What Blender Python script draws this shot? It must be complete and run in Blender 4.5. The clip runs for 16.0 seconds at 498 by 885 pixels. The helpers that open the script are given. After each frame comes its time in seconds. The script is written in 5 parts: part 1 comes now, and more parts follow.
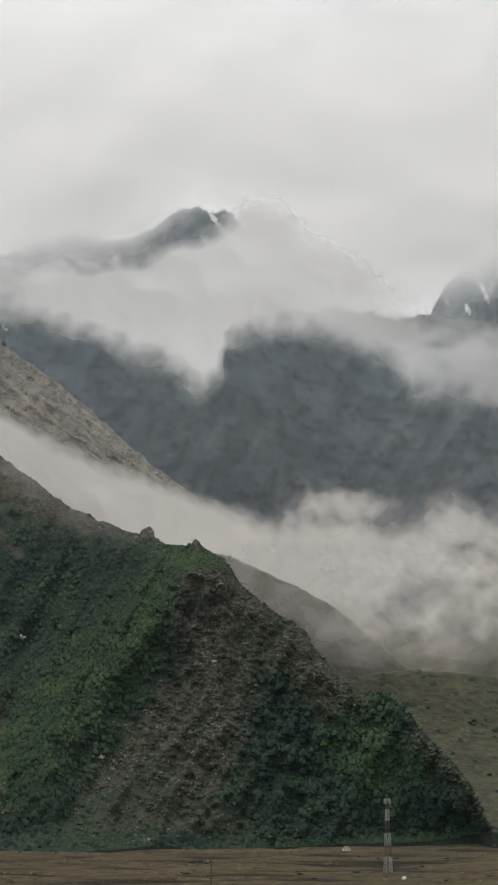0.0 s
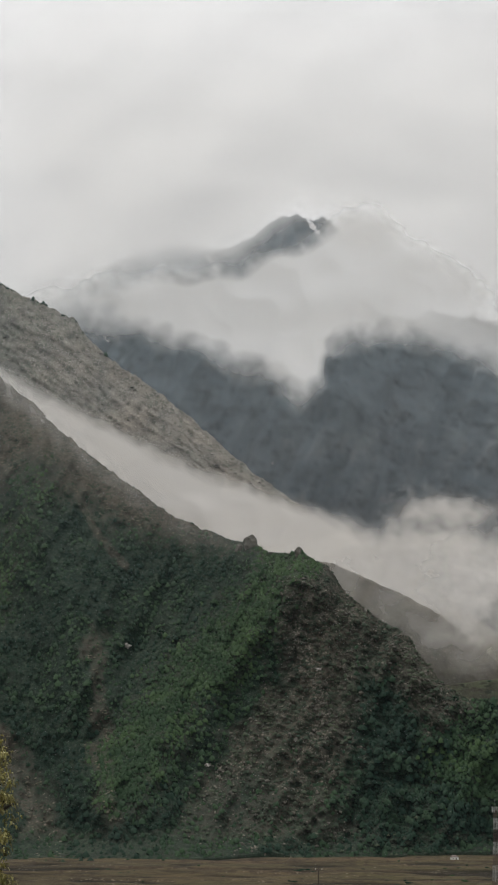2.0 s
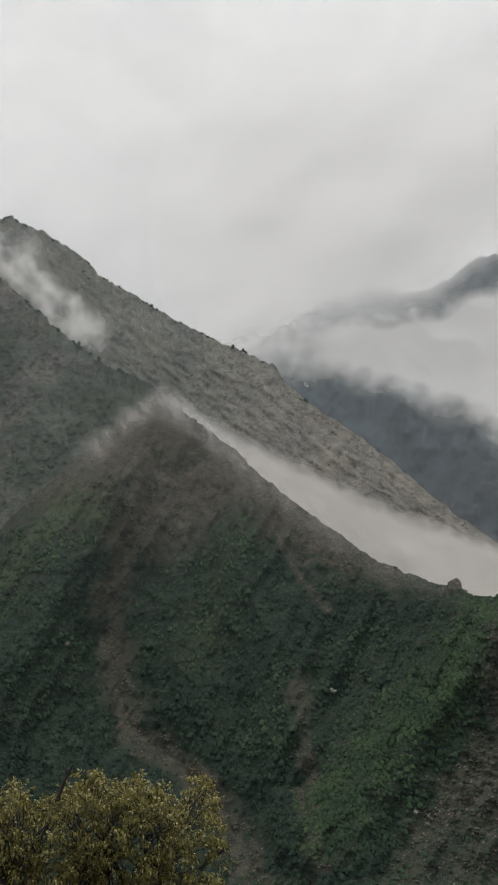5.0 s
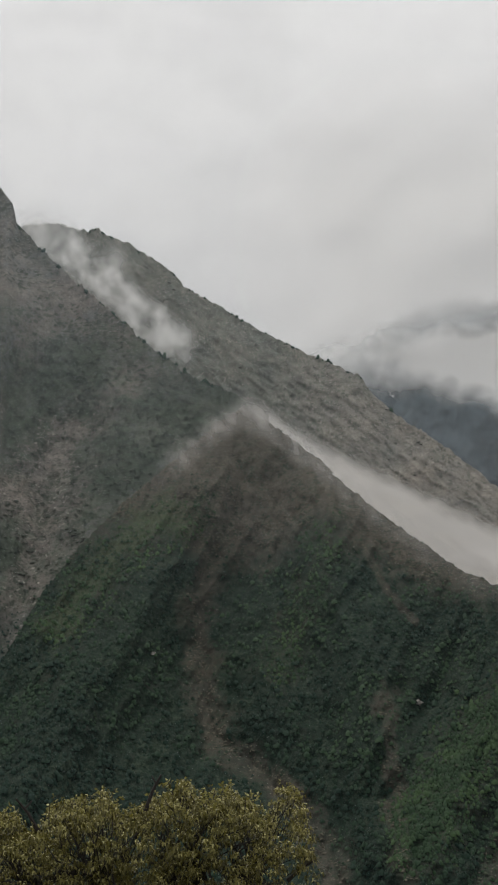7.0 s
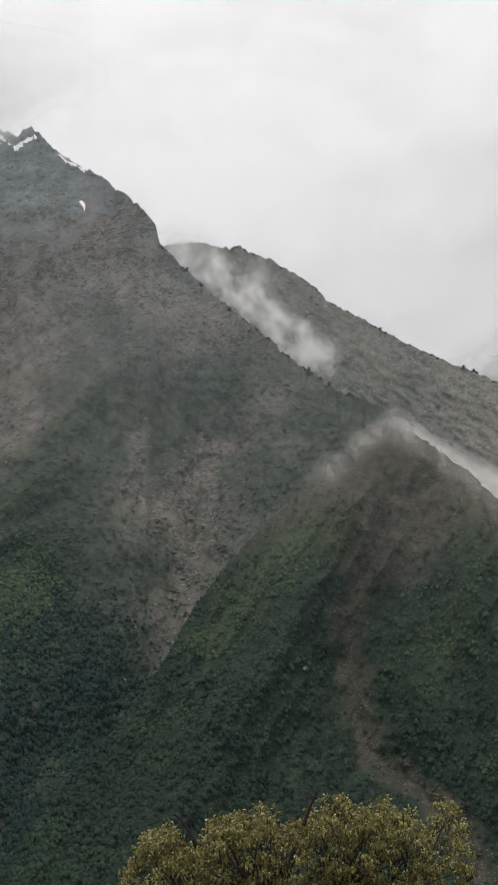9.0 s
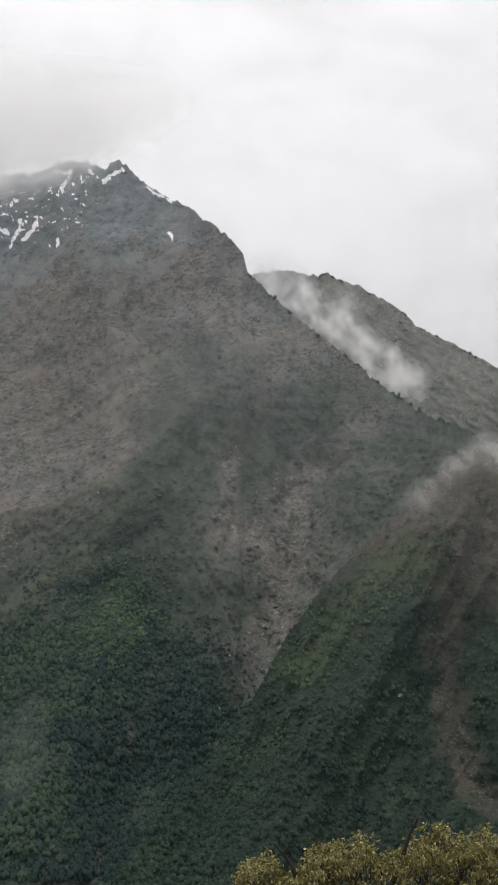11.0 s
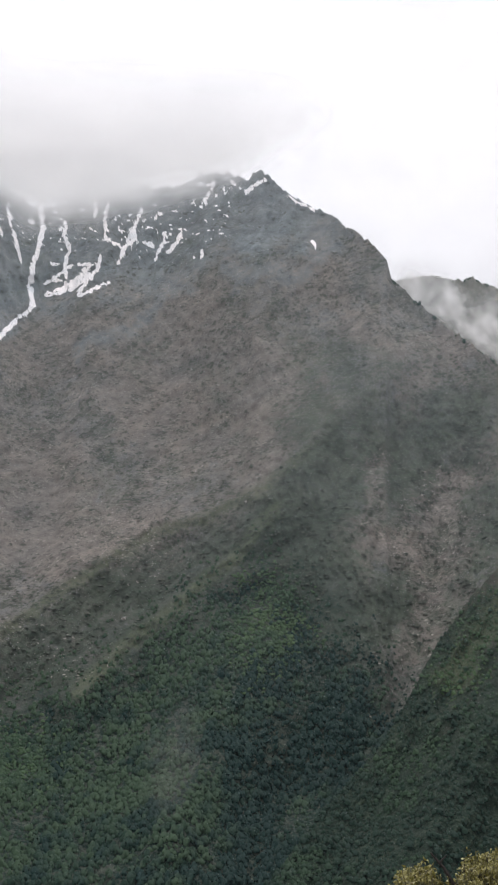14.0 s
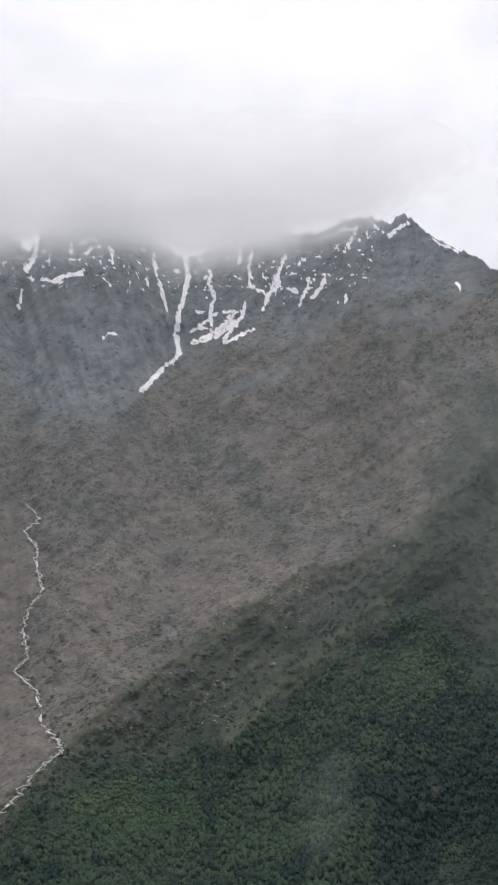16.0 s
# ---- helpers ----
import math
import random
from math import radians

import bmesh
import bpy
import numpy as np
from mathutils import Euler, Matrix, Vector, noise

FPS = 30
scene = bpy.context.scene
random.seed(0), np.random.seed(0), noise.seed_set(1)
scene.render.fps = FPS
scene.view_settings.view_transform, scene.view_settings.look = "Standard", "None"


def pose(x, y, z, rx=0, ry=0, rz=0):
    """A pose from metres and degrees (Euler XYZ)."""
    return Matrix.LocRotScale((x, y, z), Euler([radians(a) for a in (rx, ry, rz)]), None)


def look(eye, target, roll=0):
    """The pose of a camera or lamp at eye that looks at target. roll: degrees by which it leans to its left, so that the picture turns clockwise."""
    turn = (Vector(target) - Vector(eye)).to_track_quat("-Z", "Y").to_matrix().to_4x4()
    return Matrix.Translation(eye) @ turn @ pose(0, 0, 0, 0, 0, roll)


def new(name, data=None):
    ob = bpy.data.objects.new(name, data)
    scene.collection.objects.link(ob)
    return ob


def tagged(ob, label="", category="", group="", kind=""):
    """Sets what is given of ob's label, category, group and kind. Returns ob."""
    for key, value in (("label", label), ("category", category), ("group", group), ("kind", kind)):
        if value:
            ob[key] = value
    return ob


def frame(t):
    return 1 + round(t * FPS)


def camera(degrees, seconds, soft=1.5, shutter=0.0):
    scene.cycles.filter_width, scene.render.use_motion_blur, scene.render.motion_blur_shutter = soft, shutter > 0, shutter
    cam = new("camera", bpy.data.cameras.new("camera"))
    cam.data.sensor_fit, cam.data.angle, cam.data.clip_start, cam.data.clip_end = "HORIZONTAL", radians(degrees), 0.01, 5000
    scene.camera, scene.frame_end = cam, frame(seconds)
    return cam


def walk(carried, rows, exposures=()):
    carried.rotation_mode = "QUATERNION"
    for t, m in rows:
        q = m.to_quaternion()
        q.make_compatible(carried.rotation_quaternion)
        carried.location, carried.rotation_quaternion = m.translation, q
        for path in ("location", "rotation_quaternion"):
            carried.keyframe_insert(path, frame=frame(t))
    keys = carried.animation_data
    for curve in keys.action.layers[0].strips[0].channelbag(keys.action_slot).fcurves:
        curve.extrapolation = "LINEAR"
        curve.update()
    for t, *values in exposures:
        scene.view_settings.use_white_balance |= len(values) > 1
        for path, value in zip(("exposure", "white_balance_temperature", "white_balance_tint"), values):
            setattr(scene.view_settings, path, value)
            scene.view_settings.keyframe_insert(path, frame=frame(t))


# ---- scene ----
# The eye stands on a hillside shoulder 100 m over a valley floor and pans to the left across the far side.
EYE = 100.0
cam = camera(17.9, 16.0, 2.0)
ROWS = [
    (0, -0.000, 10.500, 0.000),
    (0.5, 1.441, 10.412, -0.151),
    (1, 2.096, 10.400, -0.078),
    (1.5, 3.082, 10.631, -0.003),
    (2, 3.746, 10.778, -0.055),
    (2.5, 4.262, 10.957, 0.123),
    (3, 5.144, 11.015, 0.128),
    (3.5, 7.008, 11.238, 0.129),
    (4, 8.198, 11.487, 0.173),
    (4.5, 9.391, 12.058, 0.253),
    (4.7, 10.196, 12.258, 0.275),
    (6.8, 13.729, 12.485, 0.863),
    (7, 14.337, 12.708, 0.890),
    (7.5, 16.254, 12.547, 1.059),
    (8, 17.099, 12.535, 0.981),
    (8.5, 18.265, 12.620, 0.966),
    (9, 19.771, 13.144, 0.771),
    (9.2, 20.261, 13.363, 0.761),
    (11.5, 24.034, 14.294, 0.673),
    (12, 25.137, 14.421, 0.666),
    (12.5, 26.242, 14.198, 0.585),
    (13, 27.087, 13.968, 0.734),
    (13.5, 27.998, 14.128, 1.043),
    (14, 28.632, 14.309, 1.092),
    (14.5, 29.980, 14.517, 1.284),
    (15, 30.986, 14.870, 1.325),
    (15.5, 32.305, 15.476, 1.509),
    (16, 34.166, 15.802, 1.654),
]


def stand(yaw):
    """The phone swings on an arm's length round the body."""
    a = radians(yaw)
    return -0.3 * math.sin(a), 0.3 * math.cos(a) - 0.3


walk(cam, [(t, pose(*stand(yaw), EYE) @ pose(0, 0, 0, 0, 0, yaw) @ pose(0, 0, 0, 90 + pitch) @ pose(0, 0, 0, 0, 0, roll))
           for t, yaw, pitch, roll in ROWS],
     [(0, 0.53, 6550, 10), (3.5, 0.45, 6550, 10), (4.5, 0.40, 6550, 10), (7.0, 0.29, 6550, 10), (8.0, 0.34, 6500, 10), (9.0, 0.56, 6500, 12), (11.5, 0.62, 6450, 13), (13.0, 0.70, 6400, 14), (14.5, 0.84, 6300, 15), (15.5, 0.82, 6270, 15), (16.0, 0.66, 6250, 15)])

# ---- world and sun: an overcast spring day ----
SUN_AZ, SUN_EL = 26.0, 62.0
world = bpy.data.worlds.new("overcast")
scene.world = world
world.use_nodes = True
wt = world.node_tree
wt.nodes.clear()


def node(tree, kind, **values):
    n = tree.nodes.new(kind)
    for key, value in values.items():
        if key in n.inputs:
            n.inputs[key].default_value = value
    return n


def link(tree, a, b):
    tree.links.new(a, b)


def maths(tree, op, a, b=0.5, clamp=False):
    n = tree.nodes.new("ShaderNodeMath")
    n.operation, n.use_clamp = op, clamp
    for k, v in enumerate((a, b)):
        if isinstance(v, (int, float)):
            n.inputs[k].default_value = v
        else:
            tree.links.new(v, n.inputs[k])
    return n.outputs[0]


def blend(tree, fac, a, b):
    n = tree.nodes.new("ShaderNodeMix")
    n.data_type = "RGBA"
    for sock, v in ((n.inputs[0], fac), (n.inputs[6], a), (n.inputs[7], b)):
        if isinstance(v, (int, float)):
            sock.default_value = v
        elif isinstance(v, tuple):
            sock.default_value = (*v, 1)
        else:
            tree.links.new(v, sock)
    return n.outputs[2]


def ramp(tree, value, *stops, flow="LINEAR"):
    n = tree.nodes.new("ShaderNodeValToRGB")
    n.color_ramp.interpolation = flow
    while len(n.color_ramp.elements) < len(stops):
        n.color_ramp.elements.new(0.5)
    for e, (p, c) in zip(n.color_ramp.elements, stops):
        e.position = p
        e.color = (c, c, c, 1) if isinstance(c, (int, float)) else (*c, 1)
    tree.links.new(value, n.inputs[0])
    return n.outputs[0]


def noise_tex(tree, vector, scale, detail=5.0, rough=0.55, distort=0.0):
    n = node(tree, "ShaderNodeTexNoise", Scale=scale, Detail=detail, Roughness=rough, Distortion=distort)
    if vector is not None:
        tree.links.new(vector, n.inputs["Vector"])
    return n.outputs["Fac"]


sky = wt.nodes.new("ShaderNodeTexSky")
sky.sky_type, sky.sun_disc = "NISHITA", False
sky.sun_elevation, sky.sun_rotation = radians(SUN_EL), radians(-SUN_AZ)
coord = wt.nodes.new("ShaderNodeTexCoord").outputs["Generated"]
split = wt.nodes.new("ShaderNodeSeparateXYZ")
link(wt, coord, split.inputs[0])
# stretched cloud base: soft grey bellies under a bright deck
squash = wt.nodes.new("ShaderNodeMapping")
squash.inputs["Scale"].default_value = (1, 1, 1.9)
link(wt, coord, squash.inputs[0])
big = noise_tex(wt, squash.outputs[0], 6.5, 6.0, 0.5, 0.35)
fine = noise_tex(wt, squash.outputs[0], 20.0, 5.0, 0.55, 0.3)
soft = maths(wt, "ADD", maths(wt, "MULTIPLY", big, 0.75), maths(wt, "MULTIPLY", fine, 0.25))
height = ramp(wt, split.outputs[2], (0.0, 0.48), (0.22, 0.52), (0.34, 0.57), (0.42, 0.62), (0.52, 0.70), (1.0, 0.85), flow="B_SPLINE")
# the deck is brighter round the hidden sun
toward = wt.nodes.new("ShaderNodeVectorMath")
toward.operation = "DOT_PRODUCT"
link(wt, coord, toward.inputs[0])
toward.inputs[1].default_value = (-math.sin(radians(SUN_AZ)) * math.cos(radians(SUN_EL)), math.cos(radians(SUN_AZ)) * math.cos(radians(SUN_EL)), math.sin(radians(SUN_EL)))
halo = ramp(wt, toward.outputs["Value"], (0.75, 0.0), (0.84, 0.05), (0.92, 0.12), (1.0, 0.4), flow="B_SPLINE")
height = maths(wt, "ADD", height, halo)
belly = ramp(wt, soft, (0.32, 0.78), (0.5, 0.99), (0.66, 1.25), flow="B_SPLINE")
deck = wt.nodes.new("ShaderNodeMix")
deck.data_type, deck.blend_type = "RGBA", "MULTIPLY"
deck.inputs[0].default_value = 1.0
link(wt, height, deck.inputs[6])
link(wt, belly, deck.inputs[7])
warm = wt.nodes.new("ShaderNodeMix")
warm.data_type, warm.blend_type = "RGBA", "MULTIPLY"
warm.inputs[0].default_value = 1.0
link(wt, deck.outputs[2], warm.inputs[6])
warm.inputs[7].default_value = (1.0, 0.992, 0.985, 1)
thin = wt.nodes.new("ShaderNodeMix")
thin.data_type, thin.blend_type = "RGBA", "MULTIPLY"
thin.inputs[0].default_value = 1.0
link(wt, sky.outputs[0], thin.inputs[6])
thin.inputs[7].default_value = (0.08, 0.08, 0.08, 1)
mixed = blend(wt, 0.93, thin.outputs[2], warm.outputs[2])
back = node(wt, "ShaderNodeBackground", Strength=1.0)
link(wt, mixed, back.inputs[0])
link(wt, back.outputs[0], wt.nodes.new("ShaderNodeOutputWorld").inputs[0])

sun = new("sun", bpy.data.lights.new("sun", "SUN"))
sun.data.energy, sun.data.angle, sun.data.color = 1.2, radians(30), (1.0, 0.97, 0.92)
sun.matrix_world = look((0, 0, 0), (math.sin(radians(SUN_AZ)) * math.cos(radians(SUN_EL)),
                                    -math.cos(radians(SUN_AZ)) * math.cos(radians(SUN_EL)), -math.sin(radians(SUN_EL))))

# ---- fields of noise on arrays ----


def lattice(ix, iy, seed):
    h = (ix.astype(np.int64) * 374761393 + iy.astype(np.int64) * 668265263 + seed * 2147483647) & 0xFFFFFFFF
    h = ((h ^ (h >> 13)) * 1274126177) & 0xFFFFFFFF
    h = ((h ^ (h >> 16)) * 1597334677) & 0xFFFFFFFF
    return (h ^ (h >> 15)) & 0xFFFF


def perlin(x, y, seed=0):
    x, y = np.broadcast_arrays(np.asarray(x, float), np.asarray(y, float))
    ix, iy = np.floor(x), np.floor(y)
    fx, fy = x - ix, y - iy
    u, v = fx * fx * fx * (fx * (fx * 6 - 15) + 10), fy * fy * fy * (fy * (fy * 6 - 15) + 10)

    def corner(dx, dy):
        a = lattice(ix + dx, iy + dy, seed) * (2 * math.pi / 65536)
        return np.cos(a) * (fx - dx) + np.sin(a) * (fy - dy)
    low = corner(0, 0) * (1 - u) + corner(1, 0) * u
    high = corner(0, 1) * (1 - u) + corner(1, 1) * u
    return (low * (1 - v) + high * v) * 1.5


def fbm(x, y, seed=0, octaves=4, gain=0.5):
    total, amp, norm = 0.0, 1.0, 0.0
    for k in range(octaves):
        total = total + amp * perlin(x * 2 ** k + 17.3 * k, y * 2 ** k - 9.1 * k, seed + k)
        norm += amp
        amp *= gain
    return total / norm


def ridged(x, y, seed=0, octaves=4):
    total, amp, norm = 0.0, 1.0, 0.0
    for k in range(octaves):
        total = total + amp * (1 - np.abs(perlin(x * 2 ** k, y * 2 ** k, seed + k)) * 2)
        norm += amp
        amp *= 0.5
    return total / norm


def smooth(a, b, x):
    t = np.clip((x - a) / (b - a), 0, 1)
    return t * t * (3 - 2 * t)


def along(points, az, column=1):
    """The height angle (or another column) of a line of plan points at the bearings az."""
    p = sorted(points)
    return np.interp(az, [q[0] for q in p], [q[column] for q in p])


def strip(az, el, points, width):
    """1 on a line of plan points, falling to 0 at width degrees from it."""
    best = np.full(np.broadcast(az, el).shape, 1e9)
    for (a0, e0), (a1, e1) in zip(points, points[1:]):
        dx, dy = a1 - a0, e1 - e0
        t = np.clip(((az - a0) * dx + (el - e0) * dy) / (dx * dx + dy * dy), 0, 1)
        best = np.minimum(best, np.hypot(az - a0 - t * dx, el - e0 - t * dy))
    return np.clip(1 - best / width, 0, 1)


def spot(az, el, a, e, ra, re, turn=0.0):
    """1 in the middle of an ellipse of ground, 0 from its edge on."""
    c, s = math.cos(radians(turn)), math.sin(radians(turn))
    x, y = (az - a) * c + (el - e) * s, -(az - a) * s + (el - e) * c
    return np.clip(1 - np.hypot(x / ra, y / re), 0, 1)


def place(az, el, r):
    """Points r metres out on the bearing az (degrees, to the left) and height angle el, from the eye."""
    a = np.radians(az)
    return np.stack([-r * np.sin(a), r * np.cos(a), EYE + r * np.tan(np.radians(el))], -1)


# ---- meshes ----


def mesh_from(name, verts, faces, attributes=(), mat=None, flat=False):
    me = bpy.data.meshes.new(name)
    verts, faces = np.asarray(verts, np.float32), np.asarray(faces, np.int32)
    me.vertices.add(len(verts))
    me.vertices.foreach_set("co", verts.ravel())
    me.loops.add(faces.size)
    me.loops.foreach_set("vertex_index", faces.ravel())
    me.polygons.add(len(faces))
    me.polygons.foreach_set("loop_start", np.arange(0, faces.size, faces.shape[1], dtype=np.int32))
    me.polygons.foreach_set("use_smooth", np.full(len(faces), not flat))
    me.update(calc_edges=True)
    for key, values in dict(attributes).items():
        layer = me.attributes.new(key, "FLOAT", "POINT")
        layer.data.foreach_set("value", np.asarray(values, np.float32).ravel())
    if mat:
        me.materials.append(mat)
    return me


def grid_faces(rows, cols):
    k = np.arange((rows - 1) * (cols - 1))
    i, j = k // (cols - 1), k % (cols - 1)
    a = i * cols + j
    return np.stack([a, a + 1, a + cols + 1, a + cols], -1)


def part(name, bm, mat, parent, label=""):
    me = bpy.data.meshes.new(name)
    bm.to_mesh(me)
    bm.free()
    me.materials.append(mat)
    ob = new(name, me)
    ob.parent = parent
    return tagged(ob, label)


def part_mesh(name, me, parent, label=""):
    ob = new(name, me)
    ob.parent = parent
    return tagged(ob, label)


# ---- materials ----


def material(name):
    m = bpy.data.materials.new(name)
    m.use_nodes = True
    t = m.node_tree
    t.nodes.clear()
    out = t.nodes.new("ShaderNodeOutputMaterial")
    bsdf = t.nodes.new("ShaderNodeBsdfPrincipled")
    link(t, bsdf.outputs[0], out.inputs[0])
    return m, t, bsdf, out


def attr(t, name):
    n = t.nodes.new("ShaderNodeAttribute")
    n.attribute_name = name
    return n.outputs["Fac"]


def slope_material(name, rock, earth, grass, wood, pale, grain=0.03, scrub=(0.030, 0.046, 0.030), turf=(0.090, 0.104, 0.062)):
    """Ground of a mountainside: rock, bare earth, grass, wooded ground, low scrub, pale stones and old snow, by the ground's own fields."""
    m, t, bsdf, out = material(name)
    pos = t.nodes.new("ShaderNodeTexCoord").outputs["Object"]
    wide = noise_tex(t, pos, 0.011, 5, 0.6, 0.3)
    mid = noise_tex(t, pos, grain * 1.4, 9, 0.74, 0.25)
    tiny = noise_tex(t, pos, grain * 7, 5, 0.72)

    def tone(c, f, lo=0.58, hi=1.38):
        return blend(t, ramp(t, f, (0.33, 0.0), (0.67, 1.0)), tuple(v * lo for v in c), tuple(v * hi for v in c))
    rough = maths(t, "ADD", maths(t, "MULTIPLY", maths(t, "SUBTRACT", mid, 0.5), 3.2), maths(t, "MULTIPLY", maths(t, "SUBTRACT", tiny, 0.5), 1.4))

    def patch(key, spread=0.9):
        """A field whose soft edge breaks up with the grain."""
        a = attr(t, key)
        room = maths(t, "MULTIPLY", maths(t, "MULTIPLY", a, maths(t, "SUBTRACT", 1.0, a)), 4.0 * spread)
        return maths(t, "ADD", a, maths(t, "MULTIPLY", rough, room), True)
    c = blend(t, patch("earth"), tone(rock, mid), tone(earth, mid, 0.66, 1.3))
    c = blend(t, patch("grass"), c, tone(grass, mid, 0.6, 1.42))
    c = blend(t, patch("wood"), c, tone(wood, tiny, 0.5, 1.3))

    def cells(scale):
        """Uneven spots: how near their middles, and a number for each."""
        push = node(t, "ShaderNodeTexNoise", Scale=scale * 1.6, Detail=2.0)
        link(t, pos, push.inputs["Vector"])
        away = t.nodes.new("ShaderNodeVectorMath")
        away.operation = "MULTIPLY_ADD"
        link(t, push.outputs["Color"], away.inputs[0])
        away.inputs[1].default_value = (1.4 / scale,) * 3
        link(t, pos, away.inputs[2])
        v = node(t, "ShaderNodeTexVoronoi", Scale=scale)
        link(t, away.outputs[0], v.inputs["Vector"])
        number = t.nodes.new("ShaderNodeSeparateColor")
        link(t, v.outputs["Color"], number.inputs[0])
        return v.outputs["Distance"], number.outputs[0]
    c = blend(t, patch("turf", 0.6), c, tone(turf, tiny, 0.8, 1.2))
    # low scrub in two sizes, and single stones
    thick = attr(t, "scrub")
    for scale in (grain * 3.2, grain * 8.5):
        d, number = cells(scale)
        body = ramp(t, d, (0.40, 1.0), (0.56, 0.0))
        c = blend(t, maths(t, "MULTIPLY", maths(t, "MULTIPLY", body, maths(t, "LESS_THAN", number, thick)), 0.72), c, tone(scrub, tiny, 0.7, 1.3))
    d, number = cells(grain * 6)
    keep = maths(t, "LESS_THAN", number, maths(t, "MULTIPLY", attr(t, "pale"), 0.75))
    c = blend(t, maths(t, "MULTIPLY", maths(t, "MULTIPLY", ramp(t, d, (0.30, 1.0), (0.42, 0.0)), keep), 0.7), c, tone(pale, tiny, 0.7, 1.2))
    torn = maths(t, "ADD", maths(t, "MULTIPLY", maths(t, "SUBTRACT", mid, 0.5), 1.1), maths(t, "MULTIPLY", maths(t, "SUBTRACT", tiny, 0.5), 0.8))
    drift = ramp(t, maths(t, "ADD", attr(t, "snow"), torn), (0.44, 0.0), (0.58, 1.0))
    c = blend(t, drift, c, (0.88, 0.88, 0.90))
    stain = blend(t, ramp(t, wide, (0.3, 0.0), (0.7, 1.0)), (0.82, 0.85, 0.86), (1.18, 1.12, 1.07))
    mul = t.nodes.new("ShaderNodeMix")
    mul.data_type, mul.blend_type = "RGBA", "MULTIPLY"
    mul.inputs[0].default_value = 1
    link(t, c, mul.inputs[6])
    link(t, stain, mul.inputs[7])
    link(t, mul.outputs[2], bsdf.inputs["Base Color"])
    bsdf.inputs["Roughness"].default_value = 0.95
    bsdf.inputs["Specular IOR Level"].default_value = 0.15
    bump = node(t, "ShaderNodeBump", Strength=0.8, Distance=4.0)
    link(t, maths(t, "ADD", mid, maths(t, "MULTIPLY", tiny, 0.35)), bump.inputs["Height"])
    link(t, bump.outputs[0], bsdf.inputs["Normal"])
    return m


def cloud_material(name, tint=(0.97, 0.97, 0.97), grain=0.012, wisp=0.5, back_light=1.0):
    """Droplets: white scattering, lit mostly from above, as dense as the bank's own field, torn by soft noise."""
    m, t, bsdf, out = material(name)
    t.nodes.remove(bsdf)
    pos = t.nodes.new("ShaderNodeTexCoord").outputs["Object"]
    rag = noise_tex(t, pos, grain, 2, 0.4, 0.2)
    d = attr(t, "dens")
    # noise tears where the bank is half dense and leaves the thick and the empty alone
    mid = maths(t, "MULTIPLY", maths(t, "MULTIPLY", d, maths(t, "SUBTRACT", 1.0, d)), 4.0)
    alpha = maths(t, "ADD", d, maths(t, "MULTIPLY", maths(t, "MULTIPLY", maths(t, "SUBTRACT", rag, 0.5), wisp), mid), True)
    # a cloud takes in light through both faces of its sheets
    white = t.nodes.new("ShaderNodeBsdfDiffuse")
    behind = t.nodes.new("ShaderNodeBsdfTranslucent")
    white.inputs[0].default_value = (*tint, 1)
    behind.inputs[0].default_value = (*(v * back_light for v in tint), 1)
    both = t.nodes.new("ShaderNodeAddShader")
    link(t, white.outputs[0], both.inputs[0])
    link(t, behind.outputs[0], both.inputs[1])
    clear = t.nodes.new("ShaderNodeBsdfTransparent")
    mix = t.nodes.new("ShaderNodeMixShader")
    link(t, alpha, mix.inputs[0])
    link(t, clear.outputs[0], mix.inputs[1])
    link(t, both.outputs[0], mix.inputs[2])
    link(t, mix.outputs[0], out.inputs[0])
    return m


def plain(name, colour, rough=0.7, metal=0.0, grain=4.0, vary=0.25):
    m, t, bsdf, out = material(name)
    pos = t.nodes.new("ShaderNodeTexCoord").outputs["Object"]
    n = noise_tex(t, pos, grain, 5, 0.6)
    c = blend(t, ramp(t, n, (0.3, 0.0), (0.7, 1.0)), tuple(v * (1 - vary) for v in colour), tuple(v * (1 + vary) for v in colour))
    link(t, c, bsdf.inputs["Base Color"])
    bsdf.inputs["Roughness"].default_value, bsdf.inputs["Metallic"].default_value = rough, metal
    return m


def leaf_material(name, dark, light, rough=0.7):
    m, t, bsdf, out = material(name)
    tint = attr(t, "tint")
    geo = t.nodes.new("ShaderNodeNewGeometry").outputs["Random Per Island"]
    f = maths(t, "ADD", maths(t, "MULTIPLY", tint, 0.86), maths(t, "MULTIPLY", geo, 0.14))
    link(t, blend(t, f, dark, light), bsdf.inputs["Base Color"])
    bsdf.inputs["Roughness"].default_value = rough
    bsdf.inputs["Specular IOR Level"].default_value = 0.06
    # leaf mass lets some light through
    through_leaf = t.nodes.new("ShaderNodeBsdfTranslucent")
    link(t, blend(t, f, dark, light), through_leaf.inputs[0])
    mix = node(t, "ShaderNodeMixShader", Fac=0.12)
    link(t, bsdf.outputs[0], mix.inputs[1])
    link(t, through_leaf.outputs[0], mix.inputs[2])
    link(t, mix.outputs[0], out.inputs[0])
    return m

